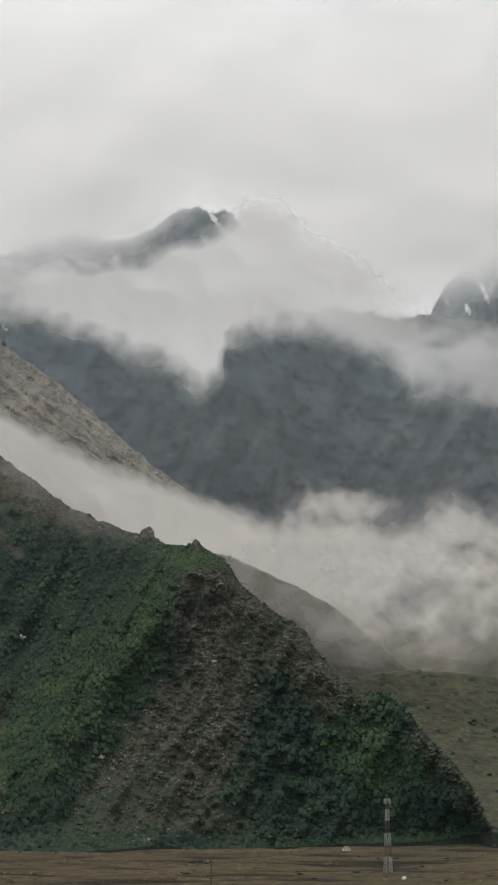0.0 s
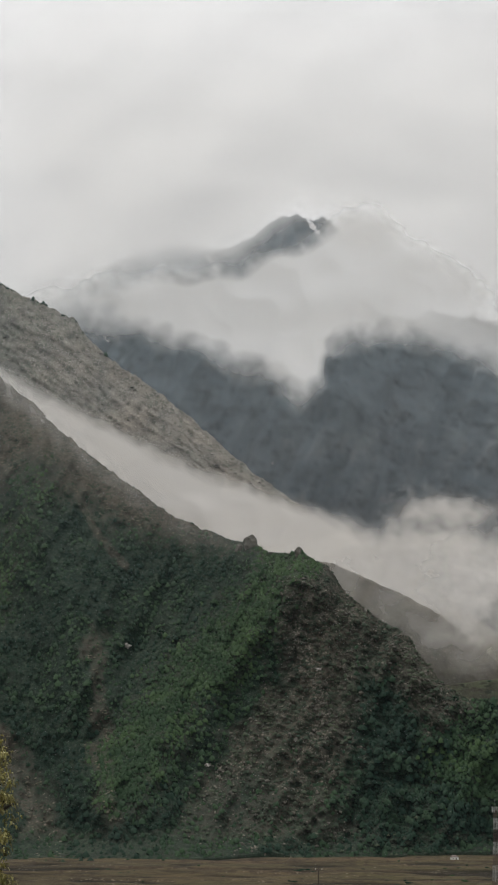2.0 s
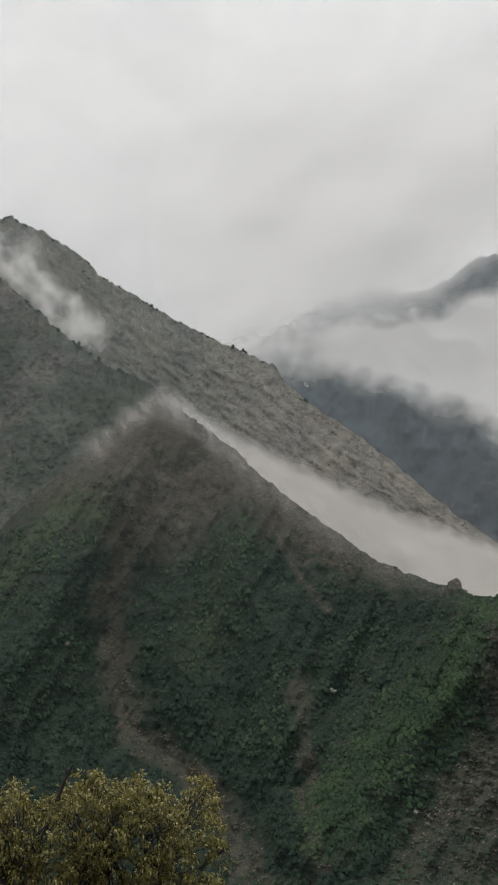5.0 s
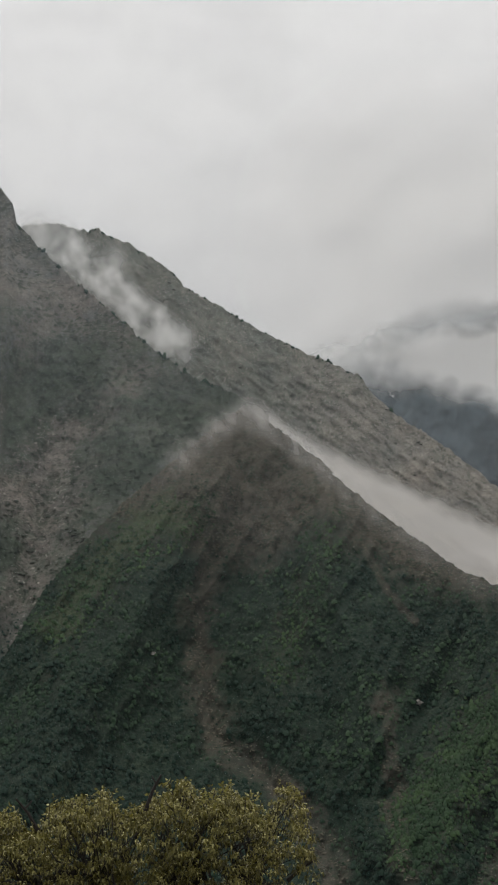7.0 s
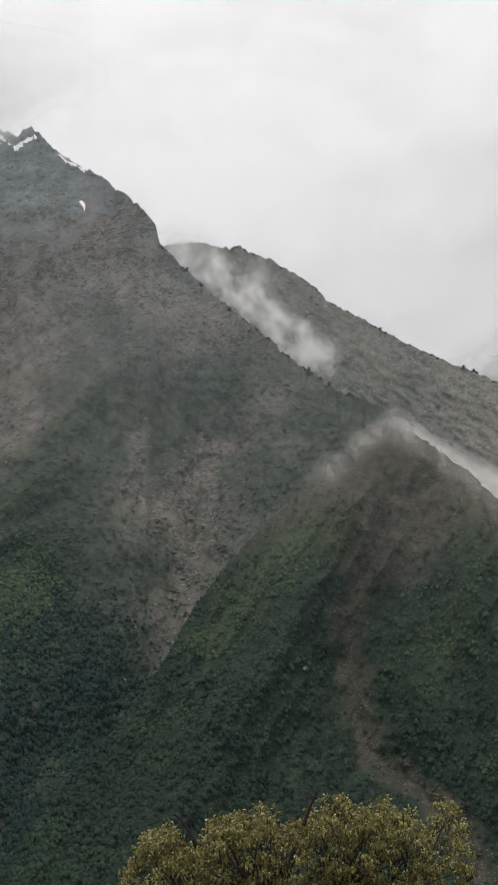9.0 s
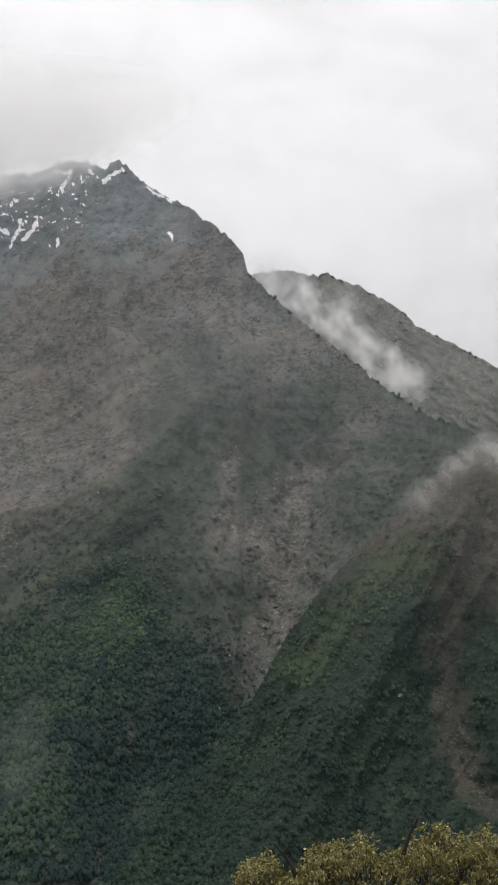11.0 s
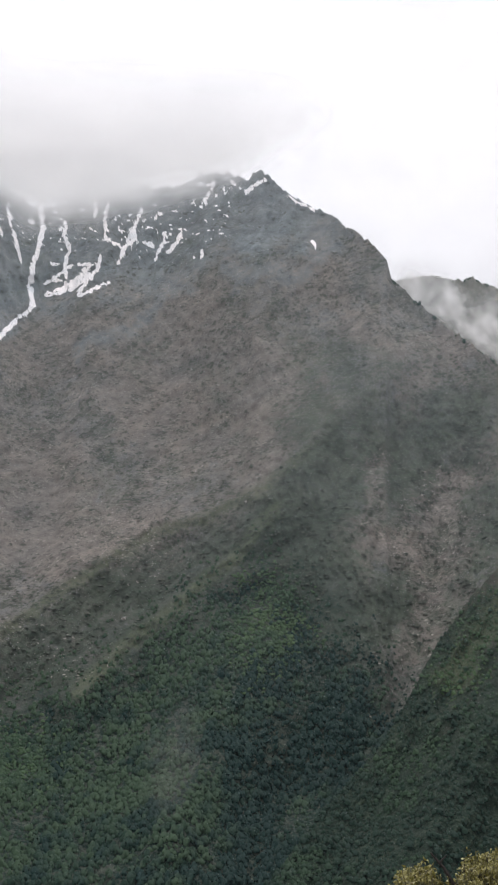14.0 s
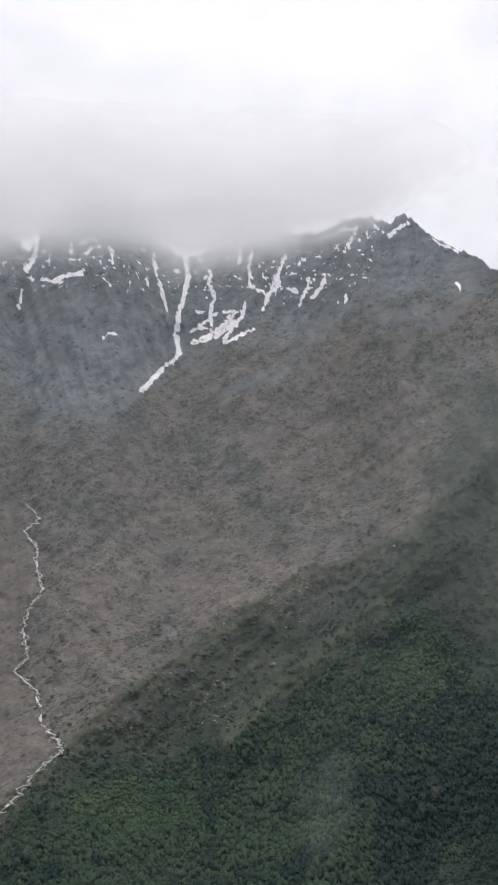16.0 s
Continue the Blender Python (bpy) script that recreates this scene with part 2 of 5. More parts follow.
MAIN = slope_material("main_mountainside", (0.150, 0.172, 0.182), (0.146, 0.134, 0.122), (0.052, 0.067, 0.050), (0.013, 0.030, 0.023), (0.30, 0.285, 0.255), scrub=(0.048, 0.057, 0.046), turf=(0.070, 0.084, 0.053))
SPUR = slope_material("spur_mountainside", (0.066, 0.060, 0.048), (0.080, 0.072, 0.057), (0.030, 0.052, 0.025), (0.011, 0.025, 0.016), (0.21, 0.185, 0.155), 0.045, turf=(0.047, 0.062, 0.033))
HILL = slope_material("hill_grass", (0.130, 0.122, 0.105), (0.140, 0.128, 0.106), (0.100, 0.108, 0.075), (0.070, 0.076, 0.056), (0.22, 0.195, 0.165), 0.03)
TAN = slope_material("dry_ridge", (0.22, 0.21, 0.192), (0.250, 0.231, 0.202), (0.140, 0.154, 0.130), (0.074, 0.084, 0.074), (0.36, 0.33, 0.30), 0.03, (0.110, 0.112, 0.096))
# the far mountain's ground is bluer and paler: haze put into its colours
FAR = slope_material("haze_tinted_mountainside", (0.104, 0.130, 0.156), (0.185, 0.186, 0.186), (0.084, 0.112, 0.122), (0.064, 0.092, 0.112), (0.25, 0.26, 0.27), 0.014)
FIELD = slope_material("valley_fields", (0.044, 0.035, 0.024), (0.084, 0.059, 0.037), (0.060, 0.053, 0.027), (0.014, 0.013, 0.009), (0.22, 0.19, 0.15), 0.06)
GRAZE = slope_material("grazed_slope", (0.048, 0.044, 0.033), (0.058, 0.050, 0.035), (0.054, 0.061, 0.035), (0.018, 0.022, 0.014), (0.20, 0.18, 0.14), 0.05)
CLOUD = cloud_material("cloud", (0.555, 0.553, 0.548), 0.006, 0.35, 0.95)
BANK = cloud_material("bank_cloud", (0.735, 0.732, 0.725), 0.006, 0.35, 0.55)
DECK = cloud_material("overcast_cloud", (0.507, 0.507, 0.504), 0.004, 0.3)
MIST = cloud_material("mist", (0.56, 0.542, 0.522), 0.010, 0.3, 0.6)
# air haze added as blue-tinted sheets that lighten the slopes behind them
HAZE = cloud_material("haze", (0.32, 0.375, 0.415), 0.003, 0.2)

FIELDS = ("earth", "grass", "wood", "pale", "snow", "scrub", "turf")


def mountain(name, mat, bearings, step, rows, crest, crest_r, foot, foot_r, bend, relief, cover, jag, label):
    """A mountainside seen from the eye's hill: from a foot line up to a crest line, with a far side behind it.
    crest, foot: bearing and height angle; crest_r, foot_r: bearing and metres out. relief(az, el, v): metres further out.
    cover(az, el, v): the fields of its ground."""
    az = np.arange(bearings[0], bearings[1] + step / 2, step)
    top = along(crest, az) + jag * (fbm(az * 2.1, az * 0, 5, 6, 0.7) * 1.3 + 0.6 * np.maximum(fbm(az * 8, az * 0 + 0.4, 9, 3), 0))
    low, r1, r0 = along(foot, az), along(crest_r, az), along(foot_r, az)
    v = np.linspace(0, 1, rows)[:, None]
    el = low + (along(crest, az) - low) * v
    el = el + (top - along(crest, az)) * smooth(0.94, 1.0, v)
    A = np.broadcast_to(az, el.shape)
    r = r0 + (r1 - r0) * v ** bend
    r = r + relief(A, el, v) * (0.15 + 0.85 * smooth(0.0, 0.06, v))
    near = place(A, el, r)
    shape = {k: np.clip(np.broadcast_to(x, el.shape), -1, 2) for k, x in cover(A, el, v).items()}
    # the far side
    k = np.array([0.15, 0.5, 1.0, 1.7, 2.6, 4.0])[:, None]
    rb = np.minimum(r[-1] + 90 * k, 4900)
    zb = np.maximum(near[-1, :, 2] - 70 * k - 12 * k * k, -20)
    back_side = np.stack([-rb * np.sin(np.radians(az)), rb * np.cos(np.radians(az)), zb], -1)
    skirt = near[:1].copy()
    skirt[..., 2] = np.minimum(skirt[..., 2], 0) - 30
    points = np.concatenate([skirt, near, back_side])
    fields = {key: np.concatenate([shape.get(key, el * 0)[:1], shape.get(key, el * 0), np.repeat(shape.get(key, el * 0)[-1:], 6, 0)]) for key in FIELDS}
    me = mesh_from(name, points.reshape(-1, 3), grid_faces(len(points), len(az)), fields, mat)
    ob = tagged(new(name, me), label, "mountain", kind="structure")
    return ob, near, shape, A, el


def warp(az, el, seed, size=1.2, amount=0.5):
    return az + amount * fbm(az / size, el / size, seed, 4), el + amount * fbm(az / size + 31, el / size, seed + 7, 4)


# ---- the valley floor, and the hillside under the eye: one sheet to the horizon ----


def ground_z(x, y):
    r = np.hypot(x, y)
    hill = 98.4 - 0.22 * r
    hill = np.where(hill > 6, hill, 6 * np.exp((hill - 6) / 6))
    roll = 1.2 * fbm(x / 160, y / 90, 3, 4) * smooth(300, 900, r)
    banks = 2.8 * ridged(x / 190 + 0.3 * fbm(x / 90, y / 90, 4), y / 40 + 0.35 * fbm(x / 45, y / 120, 5), 21, 2) * smooth(700, 1000, r)
    return hill + roll + banks - 0.6


def build_ground():
    rings = np.concatenate([[0.0, 2, 5, 10, 20, 40, 80, 140, 220, 320, 450, 600, 800, 1000], np.arange(1080, 1640, 2.5), [1700, 1900, 2300, 3000, 3900, 4990]])
    az = np.concatenate([np.arange(-180, -12, 4.0), np.arange(-12, 12, 0.1), np.arange(12, 180.1, 4.0)])
    A, r = np.meshgrid(np.radians(az), rings)
    x, y = -r * np.sin(A), r * np.cos(A)
    z = ground_z(x, y)
    stripe = ridged(x / 190 + 0.3 * fbm(x / 90, y / 90, 4), y / 40 + 0.35 * fbm(x / 45, y / 120, 5), 21, 2)
    grass = np.clip(0.5 + 1.0 * fbm(x / 220, y / 45, 8, 4), 0, 1)
    fields = {"earth": np.clip(0.55 + 0.7 * fbm(x / 300, y / 30, 12, 4), 0, 1), "grass": grass, "wood": smooth(-0.1, 0.5, 0.45 - stripe + 0.9 * fbm(x / 70, y / 24, 6, 4)) * 0.9,
              "pale": 0.5 * smooth(0.1, 0.4, fbm(x / 120, y / 14, 30, 3)), "snow": 0 * r}
    me = mesh_from("ground", np.stack([x, y, z], -1).reshape(-1, 3), grid_faces(len(rings), len(az)), fields, FIELD)
    return tagged(new("ground", me), "dry brown and green valley floor with field banks", "ground", kind="structure")


build_ground()

# ---- the spur with its crags, in front of all the rest ----
SPUR_CREST = [(-10.5, -4.6), (-9.0, -3.9), (-8.3, -2.9), (-7.9, -1.9), (-7.2, -0.92), (-6.4, -0.14), (-5.8, 0.65), (-5.0, 1.40), (-4.0, 1.55), (-3.2, 2.05), (-2.4, 3.05),
              (-2.0, 3.76), (-0.8, 4.47), (0.2, 5.28), (0.9, 6.29), (1.9, 6.80), (3.1, 6.75), (3.7, 7.30), (4.0, 7.10), (5.0, 7.49), (6.0, 7.88),
              (7.0, 8.37), (7.7, 8.95), (8.9, 9.76), (10.0, 10.58), (11.0, 11.39), (11.8, 12.2), (12.7, 12.81), (13.7, 13.51), (14.6, 13.98),
              (15.6, 13.3), (16.6, 12.4), (18.75, 10.6), (20.42, 8.85), (21.66, 7.2), (22.68, 5.3), (23.89, 3.3), (25.88, 1.1), (27.63, -1.2), (29.4, -3.0), (31, -4.2), (32.5, -4.7)]
SPUR_R = [(-10.5, 1440), (-8.3, 1470), (-5, 1560), (-2, 1640), (1.9, 1760), (5, 1880), (9, 2060), (12, 2230), (14.6, 2380), (18, 2180), (23, 1860), (27, 1640), (32.5, 1450)]
GULLY_MID = [(16.7, 10.4), (15.6, 8.55), (16.1, 6.5), (15.9, 4.1), (15.28, 2.1), (13.66, 0.97), (12.05, -0.76), (11.07, -2.5), (10.6, -4)]
GULLY_NEAR = [(6.3, 7.2), (7.0, 4.6), (8.2, 1.8), (9.0, -1.0), (9.3, -4)]
RIB_NEAR = [(1.9, 6.7), (3.4, 4.9), (5.2, 2.8), (7.0, 0.9), (8.2, -1.2)]
RIB_MID = [(11.26, 11.0), (11.5, 9.6), (11.2, 7.1), (10.2, 5.0), (9.6, 2.0)]
RIB_FAR = [(14.6, 13.9), (16.6, 9.0), (18.8, 5.5), (21.0, 2.0), (23, -1.5)]
ROCK_FACE = [(1.6, 6.2), (1.2, 3.6), (1.2, 1.8), (1.6, -0.6), (2.8, -2.4)]


def spur_relief(az, el, v):
    wa, we = warp(az, el, 40, 1.5, 0.35)
    d = 60 * strip(wa, we, GULLY_MID, 2.2) ** 1.3 * smooth(11.5, 7.0, el) + 22 * strip(wa, we, GULLY_NEAR, 1.8) ** 1.3 * smooth(6.8, 3.2, el)
    d = d - 50 * smooth(0.0, 1.0, strip(wa, we, RIB_NEAR, 2.6)) - 55 * strip(wa, we, RIB_MID, 1.8) - 60 * strip(wa, we, RIB_FAR, 2.2)
    slant = az * 1.3 + el * 0.55
    d = d - 16 * ridged(slant / 1.6, el / 4.5, 61, 3) - 12 * fbm(az / 0.7, el / 0.8, 66, 5, 0.6) - 3 * fbm(az * 5, el * 5, 67, 3)
    # crags of the bare face
    face = smooth(5.0, 2.5, np.abs(az + 0.3))
    d = d - face * (9 * ridged(az * 0.9 + 0.4 * el, el * 0.8 - 0.3 * az, 68, 4) + 5 * ridged(az * 2.6, el * 3.0, 69, 3))
    return d * (1 - 0.75 * smooth(0.9, 1.0, v)) + 20


def spur_cover(az, el, v):
    wa, we = warp(az, el, 80, 0.9, 0.75)
    mott = fbm(az * 1.1, el * 1.4, 84, 6, 0.68)
    fine = fbm(az * 3.4, el * 4.0, 85, 4, 0.65)
    rocky = 0.95 * smooth(0.0, 0.75, strip(wa, we, ROCK_FACE, 2.1))
    rocky = np.maximum(rocky, 0.95 * smooth(0.0, 0.8, strip(wa, we, [(0.9, 5.6), (-0.6, 3.9), (-2.2, 2.8), (-3.0, 1.6)], 1.7)))
    rocky = np.maximum(rocky, 0.8 * smooth(0.0, 0.8, strip(wa, we, [(-6.2, 0.0), (-7.4, -1.6), (-8.6, -3.4)], 1.0)))
    rocky = np.maximum(rocky, 0.85 * smooth(0.0, 0.8, strip(wa, we, [(2.2, 1.5), (4.2, -0.8), (5.4, -2.6), (3.4, -3.0), (0.8, -3.0)], 1.3)))
    rocky = np.clip(rocky * (0.62 + 0.38 * smooth(-3.0, 1.2, el)) + (0.5 * mott + 0.3 * fine) * (rocky > 0.02), 0, 1)
    # the brown cap round the summit, with its gullies
    cap = smooth(-0.9, 1.1, el - np.interp(az, [5, 7, 9, 10.6, 11.6, 12.6, 13.6, 15.2, 16.4, 18, 20, 22], [7.2, 7.3, 8.0, 9.2, 10.2, 9.2, 8.2, 8.4, 10.0, 10.2, 9.4, 8.0]) + 1.1 * mott + 0.4 * fine)
    gully = smooth(0.05, 0.9, strip(wa, we, GULLY_MID, 1.05)) * (0.85 + 0.5 * fine)
    path = smooth(0.15, 0.8, strip(az + 0.12 * fine, el, [(12.1, 12.2), (11.26, 11.45), (10.44, 9.62), (9.23, 7.4), (8.23, 6.29)], 0.28))
    bare = np.maximum(np.maximum(0.95 * cap, 0.8 * gully), 0.6 * path)
    bare = np.maximum(bare, 0.55 * smooth(0.1, 0.8, strip(wa, we, [(9.4, 3.6), (9.0, 0.4), (8.6, -2.6)], 0.7)))
    bare = np.clip(bare + 0.25 * mott + 0.12 * fine, 0, 1)
    lush = 0.95 * smooth(0.0, 0.9, strip(wa, we, RIB_NEAR, 1.8)) * (1 - 0.9 * rocky)
    lush = np.maximum(lush, 0.85 * smooth(0.0, 0.8, strip(wa, we, [(1.6, 6.6), (2.6, 6.2), (3.4, 5.2)], 0.9)))
    lush = np.maximum(lush, 0.4 * smooth(0.0, 0.9, strip(wa, we, [(16.4, 10.0), (18.3, 8.9), (20.0, 7.2), (21.0, 6.0)], 1.5)))
    turf = np.clip(0.8 * smooth(0.0, 0.8, strip(wa, we, [(17.0, 10.2), (18.6, 9.2), (20.0, 7.7), (21.2, 6.0)], 0.9)) + 0.3 * mott, 0, 0.85) * smooth(16.0, 17.5, az)
    lush = np.maximum(lush, 0.55 * smooth(0.0, 0.9, strip(wa, we, [(11.6, 9.2), (12.4, 6.6), (13.0, 4.6)], 1.3)))
    lush = np.maximum(lush, 0.5 * smooth(0.0, 0.9, spot(wa, we, -4.2, -0.8, 2.6, 1.8)))
    lush = np.clip(lush + (0.25 * mott + 0.2 * fine) * (lush > 0.05), 0, 1)
    wood = np.clip(1.0 - rocky * 1.05 - bare * 1.1 - 0.7 * lush + 0.35 * mott, 0, 1) * smooth(12.0, 8.0, el - 0.3 * mott)
    vein = strip(wa, we, [(1.9, 3.9), (1.5, 2.6), (1.25, 1.6), (1.1, 0.4)], 0.6)
    pale = np.clip(0.26 * rocky + 0.5 * smooth(0.2, 0.9, vein) + 0.35 * smooth(0.1, 0.8, spot(wa, we, 4.6, -0.9, 1.2, 1.0)), 0, 0.85)
    pale = np.maximum(pale, 0.16 * gully * smooth(7.5, 4.5, el))
    foot = smooth(-2.7, -3.5, el + 0.5 * mott)
    wood, lush, bare = np.maximum(wood * (1 - 0.3 * foot), 0.85 * foot), lush * (1 - 0.8 * foot), np.maximum(bare, 0.4 * foot)
    scrub = np.clip(0.30 + 0.7 * mott - 0.25 * smooth(11.0, 14.0, el) + (0.35 + 0.5 * mott) * rocky + 0.3 * foot, 0, 0.75)
    return {"earth": np.clip(bare + 0.6 * rocky + 0.2 * mott, 0, 1), "grass": lush * 0.9, "wood": wood, "pale": pale, "rocky": rocky, "snow": 0 * az, "scrub": scrub * (1 - 0.5 * turf), "turf": turf}


spur, spur_pts, spur_fields, spur_az, spur_el = mountain(
    "spur", SPUR, (-10.5, 32.5), 0.065, 270, SPUR_CREST, SPUR_R, [(-10.5, -4.9), (-8.6, -3.3), (-7, -3.55), (-5.4, -3.7), (-3.0, -3.75), (-1, -3.9), (1.6, -4.05), (3.0, -3.75), (4.6, -3.95), (6.5, -4.0), (10, -4.2), (32.5, -4.9)],
    [(-10.5, 1380), (-8, 1500), (0, 1450), (10, 1400), (32.5, 1400)], 0.9, spur_relief, spur_cover, 0.16,
    "wooded mountain spur with crags and rubble, rising from the valley floor")

# ---- the main mountain with the snow gullies ----
MAIN_CREST = [(12.5, 12.4), (14.8, 14.42), (16.3, 14.95), (17.4, 15.6), (18.2, 16.17), (19.4, 17.14), (20.7, 18.1), (22.0, 19.05), (22.75, 19.75), (23.3, 20.3), (23.54, 21.0), (24.32, 21.67), (25.6, 22.5),
              (26.6, 22.91), (27.4, 23.34), (27.9, 23.75), (28.4, 24.15), (28.9, 23.75), (29.8, 23.95), (30.7, 23.85), (31.6, 23.45), (32.3, 23.3), (33.4, 23.5), (34.9, 23.5),
              (35.7, 22.7), (36.8, 22.3), (38.0, 22.9), (39.2, 23.8), (40.8, 24.0), (42.0, 23.3), (42.9, 22.2), (44.0, 23.0), (47.0, 24.0)]
MAIN_R = [(12.5, 2560), (17, 2720), (20, 2880), (23, 3080), (28.4, 3500), (34, 3600), (47, 3700)]
WALL_FOOT = [(22.0, 20.3), (24.0, 21.3), (26.5, 21.4), (28.3, 20.8), (30.0, 21.2), (31.3, 20.2), (32.4, 19.6), (34.1, 19.5), (36.7, 19.0), (38.3, 17.5), (40.4, 16.3), (42.3, 16.3), (43.7, 18.0), (47, 18.6)]
FAN = [(21.3, 13.0), (21.6, 11.0), (22.0, 8.8), (22.4, 6.7), (23.0, 5.3), (23.6, 4.1), (25.4, 1.6)]
STREAM = [(42.36, 13.27), (41.81, 12.69), (42.35, 12.25), (41.84, 11.68), (41.79, 10.87), (41.54, 10.18), (42.0, 9.45), (42.15, 8.65), (41.89, 7.76), (42.35, 7.24), (41.51, 6.59), (41.23, 5.41), (40.71, 4.94), (40.48, 4.56), (41.43, 3.74), (41.78, 3.15), (42.51, 2.35), (43.6, 1.4)]
RIB_A = [(23.4, 17.0), (24.14, 16.42), (26.04, 14.57), (28.32, 12.69), (30.3, 11.7), (31.98, 11.2), (34.22, 9.76), (36.22, 8.29), (38.2, 6.82), (40.31, 4.96), (42.5, 2.5)]
RIB_C = [(27.6, 11.9), (28.25, 11.29), (28.86, 10.28), (30.29, 9.25), (31.5, 8.02), (33.1, 6.8), (34.6, 5.2)]
RIB_B = [(28.4, 24), (28.6, 19.0), (27.6, 16.0), (26.6, 12.0), (27.4, 8.0), (29.6, 4.0), (31, 0.5)]
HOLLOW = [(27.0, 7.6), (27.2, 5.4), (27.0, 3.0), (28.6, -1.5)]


def main_streak(az, el, seed, fine=1.0):
    """Runs of the ground down the fall line: leftwards on the broad face, into the fan on its other side."""
    broad = fbm((el + 0.77 * az) * 1.5 * fine, (0.77 * el - az) * 0.36 * fine, seed, 5, 0.66)
    turned = np.arctan2(az - 22.6, np.maximum(el - 1.5, 0.5))
    into = fbm(turned * 9 * fine, np.hypot(az - 22.6, el - 1.5) * 0.33 * fine, seed + 9, 5, 0.66)
    w = smooth(25.0, 29.0, az + 0.2 * (el - 12))
    return into * (1 - w) + broad * w


def main_relief(az, el, v):
    wa, we = warp(az, el, 140, 2.2, 0.5)
    d = 75 * strip(wa, we, FAN, 2.6) ** 1.2 + 50 * strip(wa, we, HOLLOW, 2.6) + 40 * strip(wa, we, STREAM, 2.2)
    d = d - 70 * strip(wa, we, RIB_A, 2.2) - 45 * strip(wa, we, RIB_C, 1.4) - 80 * strip(wa, we, RIB_B, 3.0)
    d = d - 13 * main_streak(az, el, 161) - 11 * fbm(az / 0.8, el / 0.9, 166, 5, 0.62) - 5 * ridged(az * 1.6 + 0.3 * el, el * 1.8, 167, 4)
    wall = smooth(-0.4, 1.2, el - along(WALL_FOOT, az))
    flute = az * 1.0 + 0.35 * (el - 20) * np.sign(35.5 - az)
    d = d - wall * (34 * ridged(flute / 1.1, el / 5.0, 171, 4) + 7 * ridged(az * 1.3, el * 1.5, 175, 4)) + 32 * wall
    return d * (1 - 0.7 * smooth(0.93, 1.0, v)) + 30


SNOW_RUNS = [([(36.2, 19.9), (35.6, 19.8), (34.9, 20.3)], 0.10), ([(36.5, 19.7), (35.9, 20.2), (35.5, 20.5)], 0.09), ([(36.3, 19.3), (35.5, 19.6), (34.6, 20.3)], 0.09),
             ([(36.9, 22.6), (36.7, 21.6), (37.0, 20.4), (37.1, 19.6), (36.9, 18.9), (37.6, 18.3), (38.3, 17.55)], 0.14), ([(42.57, 22.63), (42.72, 21.93), (42.97, 21.53)], 0.136),
             ([(43.07, 20.83), (43.12, 20.23)], 0.099), ([(41.87, 21.28), (41.37, 21.53), (40.87, 21.58)], 0.136), ([(42.27, 21.28), (41.57, 21.23)], 0.099),
             ([(40.87, 22.73), (40.27, 22.83)], 0.087), ([(40.47, 22.53), (40.67, 22.33)], 0.087), ([(39.67, 22.48), (39.67, 21.98)], 0.068),
             ([(38.07, 22.43), (37.92, 21.63), (37.62, 20.93), (37.47, 20.43)], 0.087), ([(35.87, 21.98), (35.87, 21.48), (35.67, 20.98), (35.82, 20.53), (35.72, 20.03)], 0.099),
             ([(34.47, 20.83), (34.57, 20.33), (35.07, 19.78), (35.27, 19.38)], 0.105), ([(34.12, 19.93), (34.62, 19.68), (35.12, 19.38)], 0.105),
             ([(36.37, 20.43), (36.07, 20.48)], 0.081), ([(35.27, 20.48), (34.67, 20.53)], 0.093), ([(35.17, 19.98), (35.67, 19.68), (36.42, 19.33)], 0.124),
             ([(34.77, 20.53), (35.07, 20.28), (34.77, 19.98)], 0.099), ([(34.72, 23.23), (34.77, 22.73), (34.77, 22.23)], 0.081),
             ([(34.27, 22.73), (34.37, 22.13), (34.32, 21.53), (33.97, 21.28)], 0.087), ([(32.97, 22.58), (33.17, 21.98), (33.22, 21.53), (33.57, 21.18), (33.77, 20.63)], 0.112),
             ([(32.27, 22.53), (32.47, 22.23)], 0.081), ([(32.02, 21.83), (32.12, 21.38), (32.37, 20.83)], 0.093), ([(31.37, 21.83), (31.67, 21.33), (31.92, 21.08)], 0.099),
             ([(30.22, 23.63), (30.37, 23.23), (30.67, 22.73)], 0.081), ([(32.87, 21.38), (32.47, 21.28)], 0.087), ([(34.07, 21.38), (33.77, 21.23)], 0.081),
             ([(30.57, 21.23), (30.62, 20.93)], 0.062), ([(28.95, 23.3), (28.5, 23.6), (28.2, 23.75)], 0.136), ([(29.6, 23.7), (29.2, 23.5)], 0.081),
             ([(30.8, 23.5), (30.2, 23.5)], 0.087), ([(27.4, 23.2), (26.3, 22.7)], 0.074), ([(26.35, 21.6), (26.2, 21.3)], 0.081),
             ([(39.35, 19.55), (39.75, 19.5), (39.85, 19.3)], 0.068), ([(44.2, 17.9), (43.8, 18.2)], 0.087)]


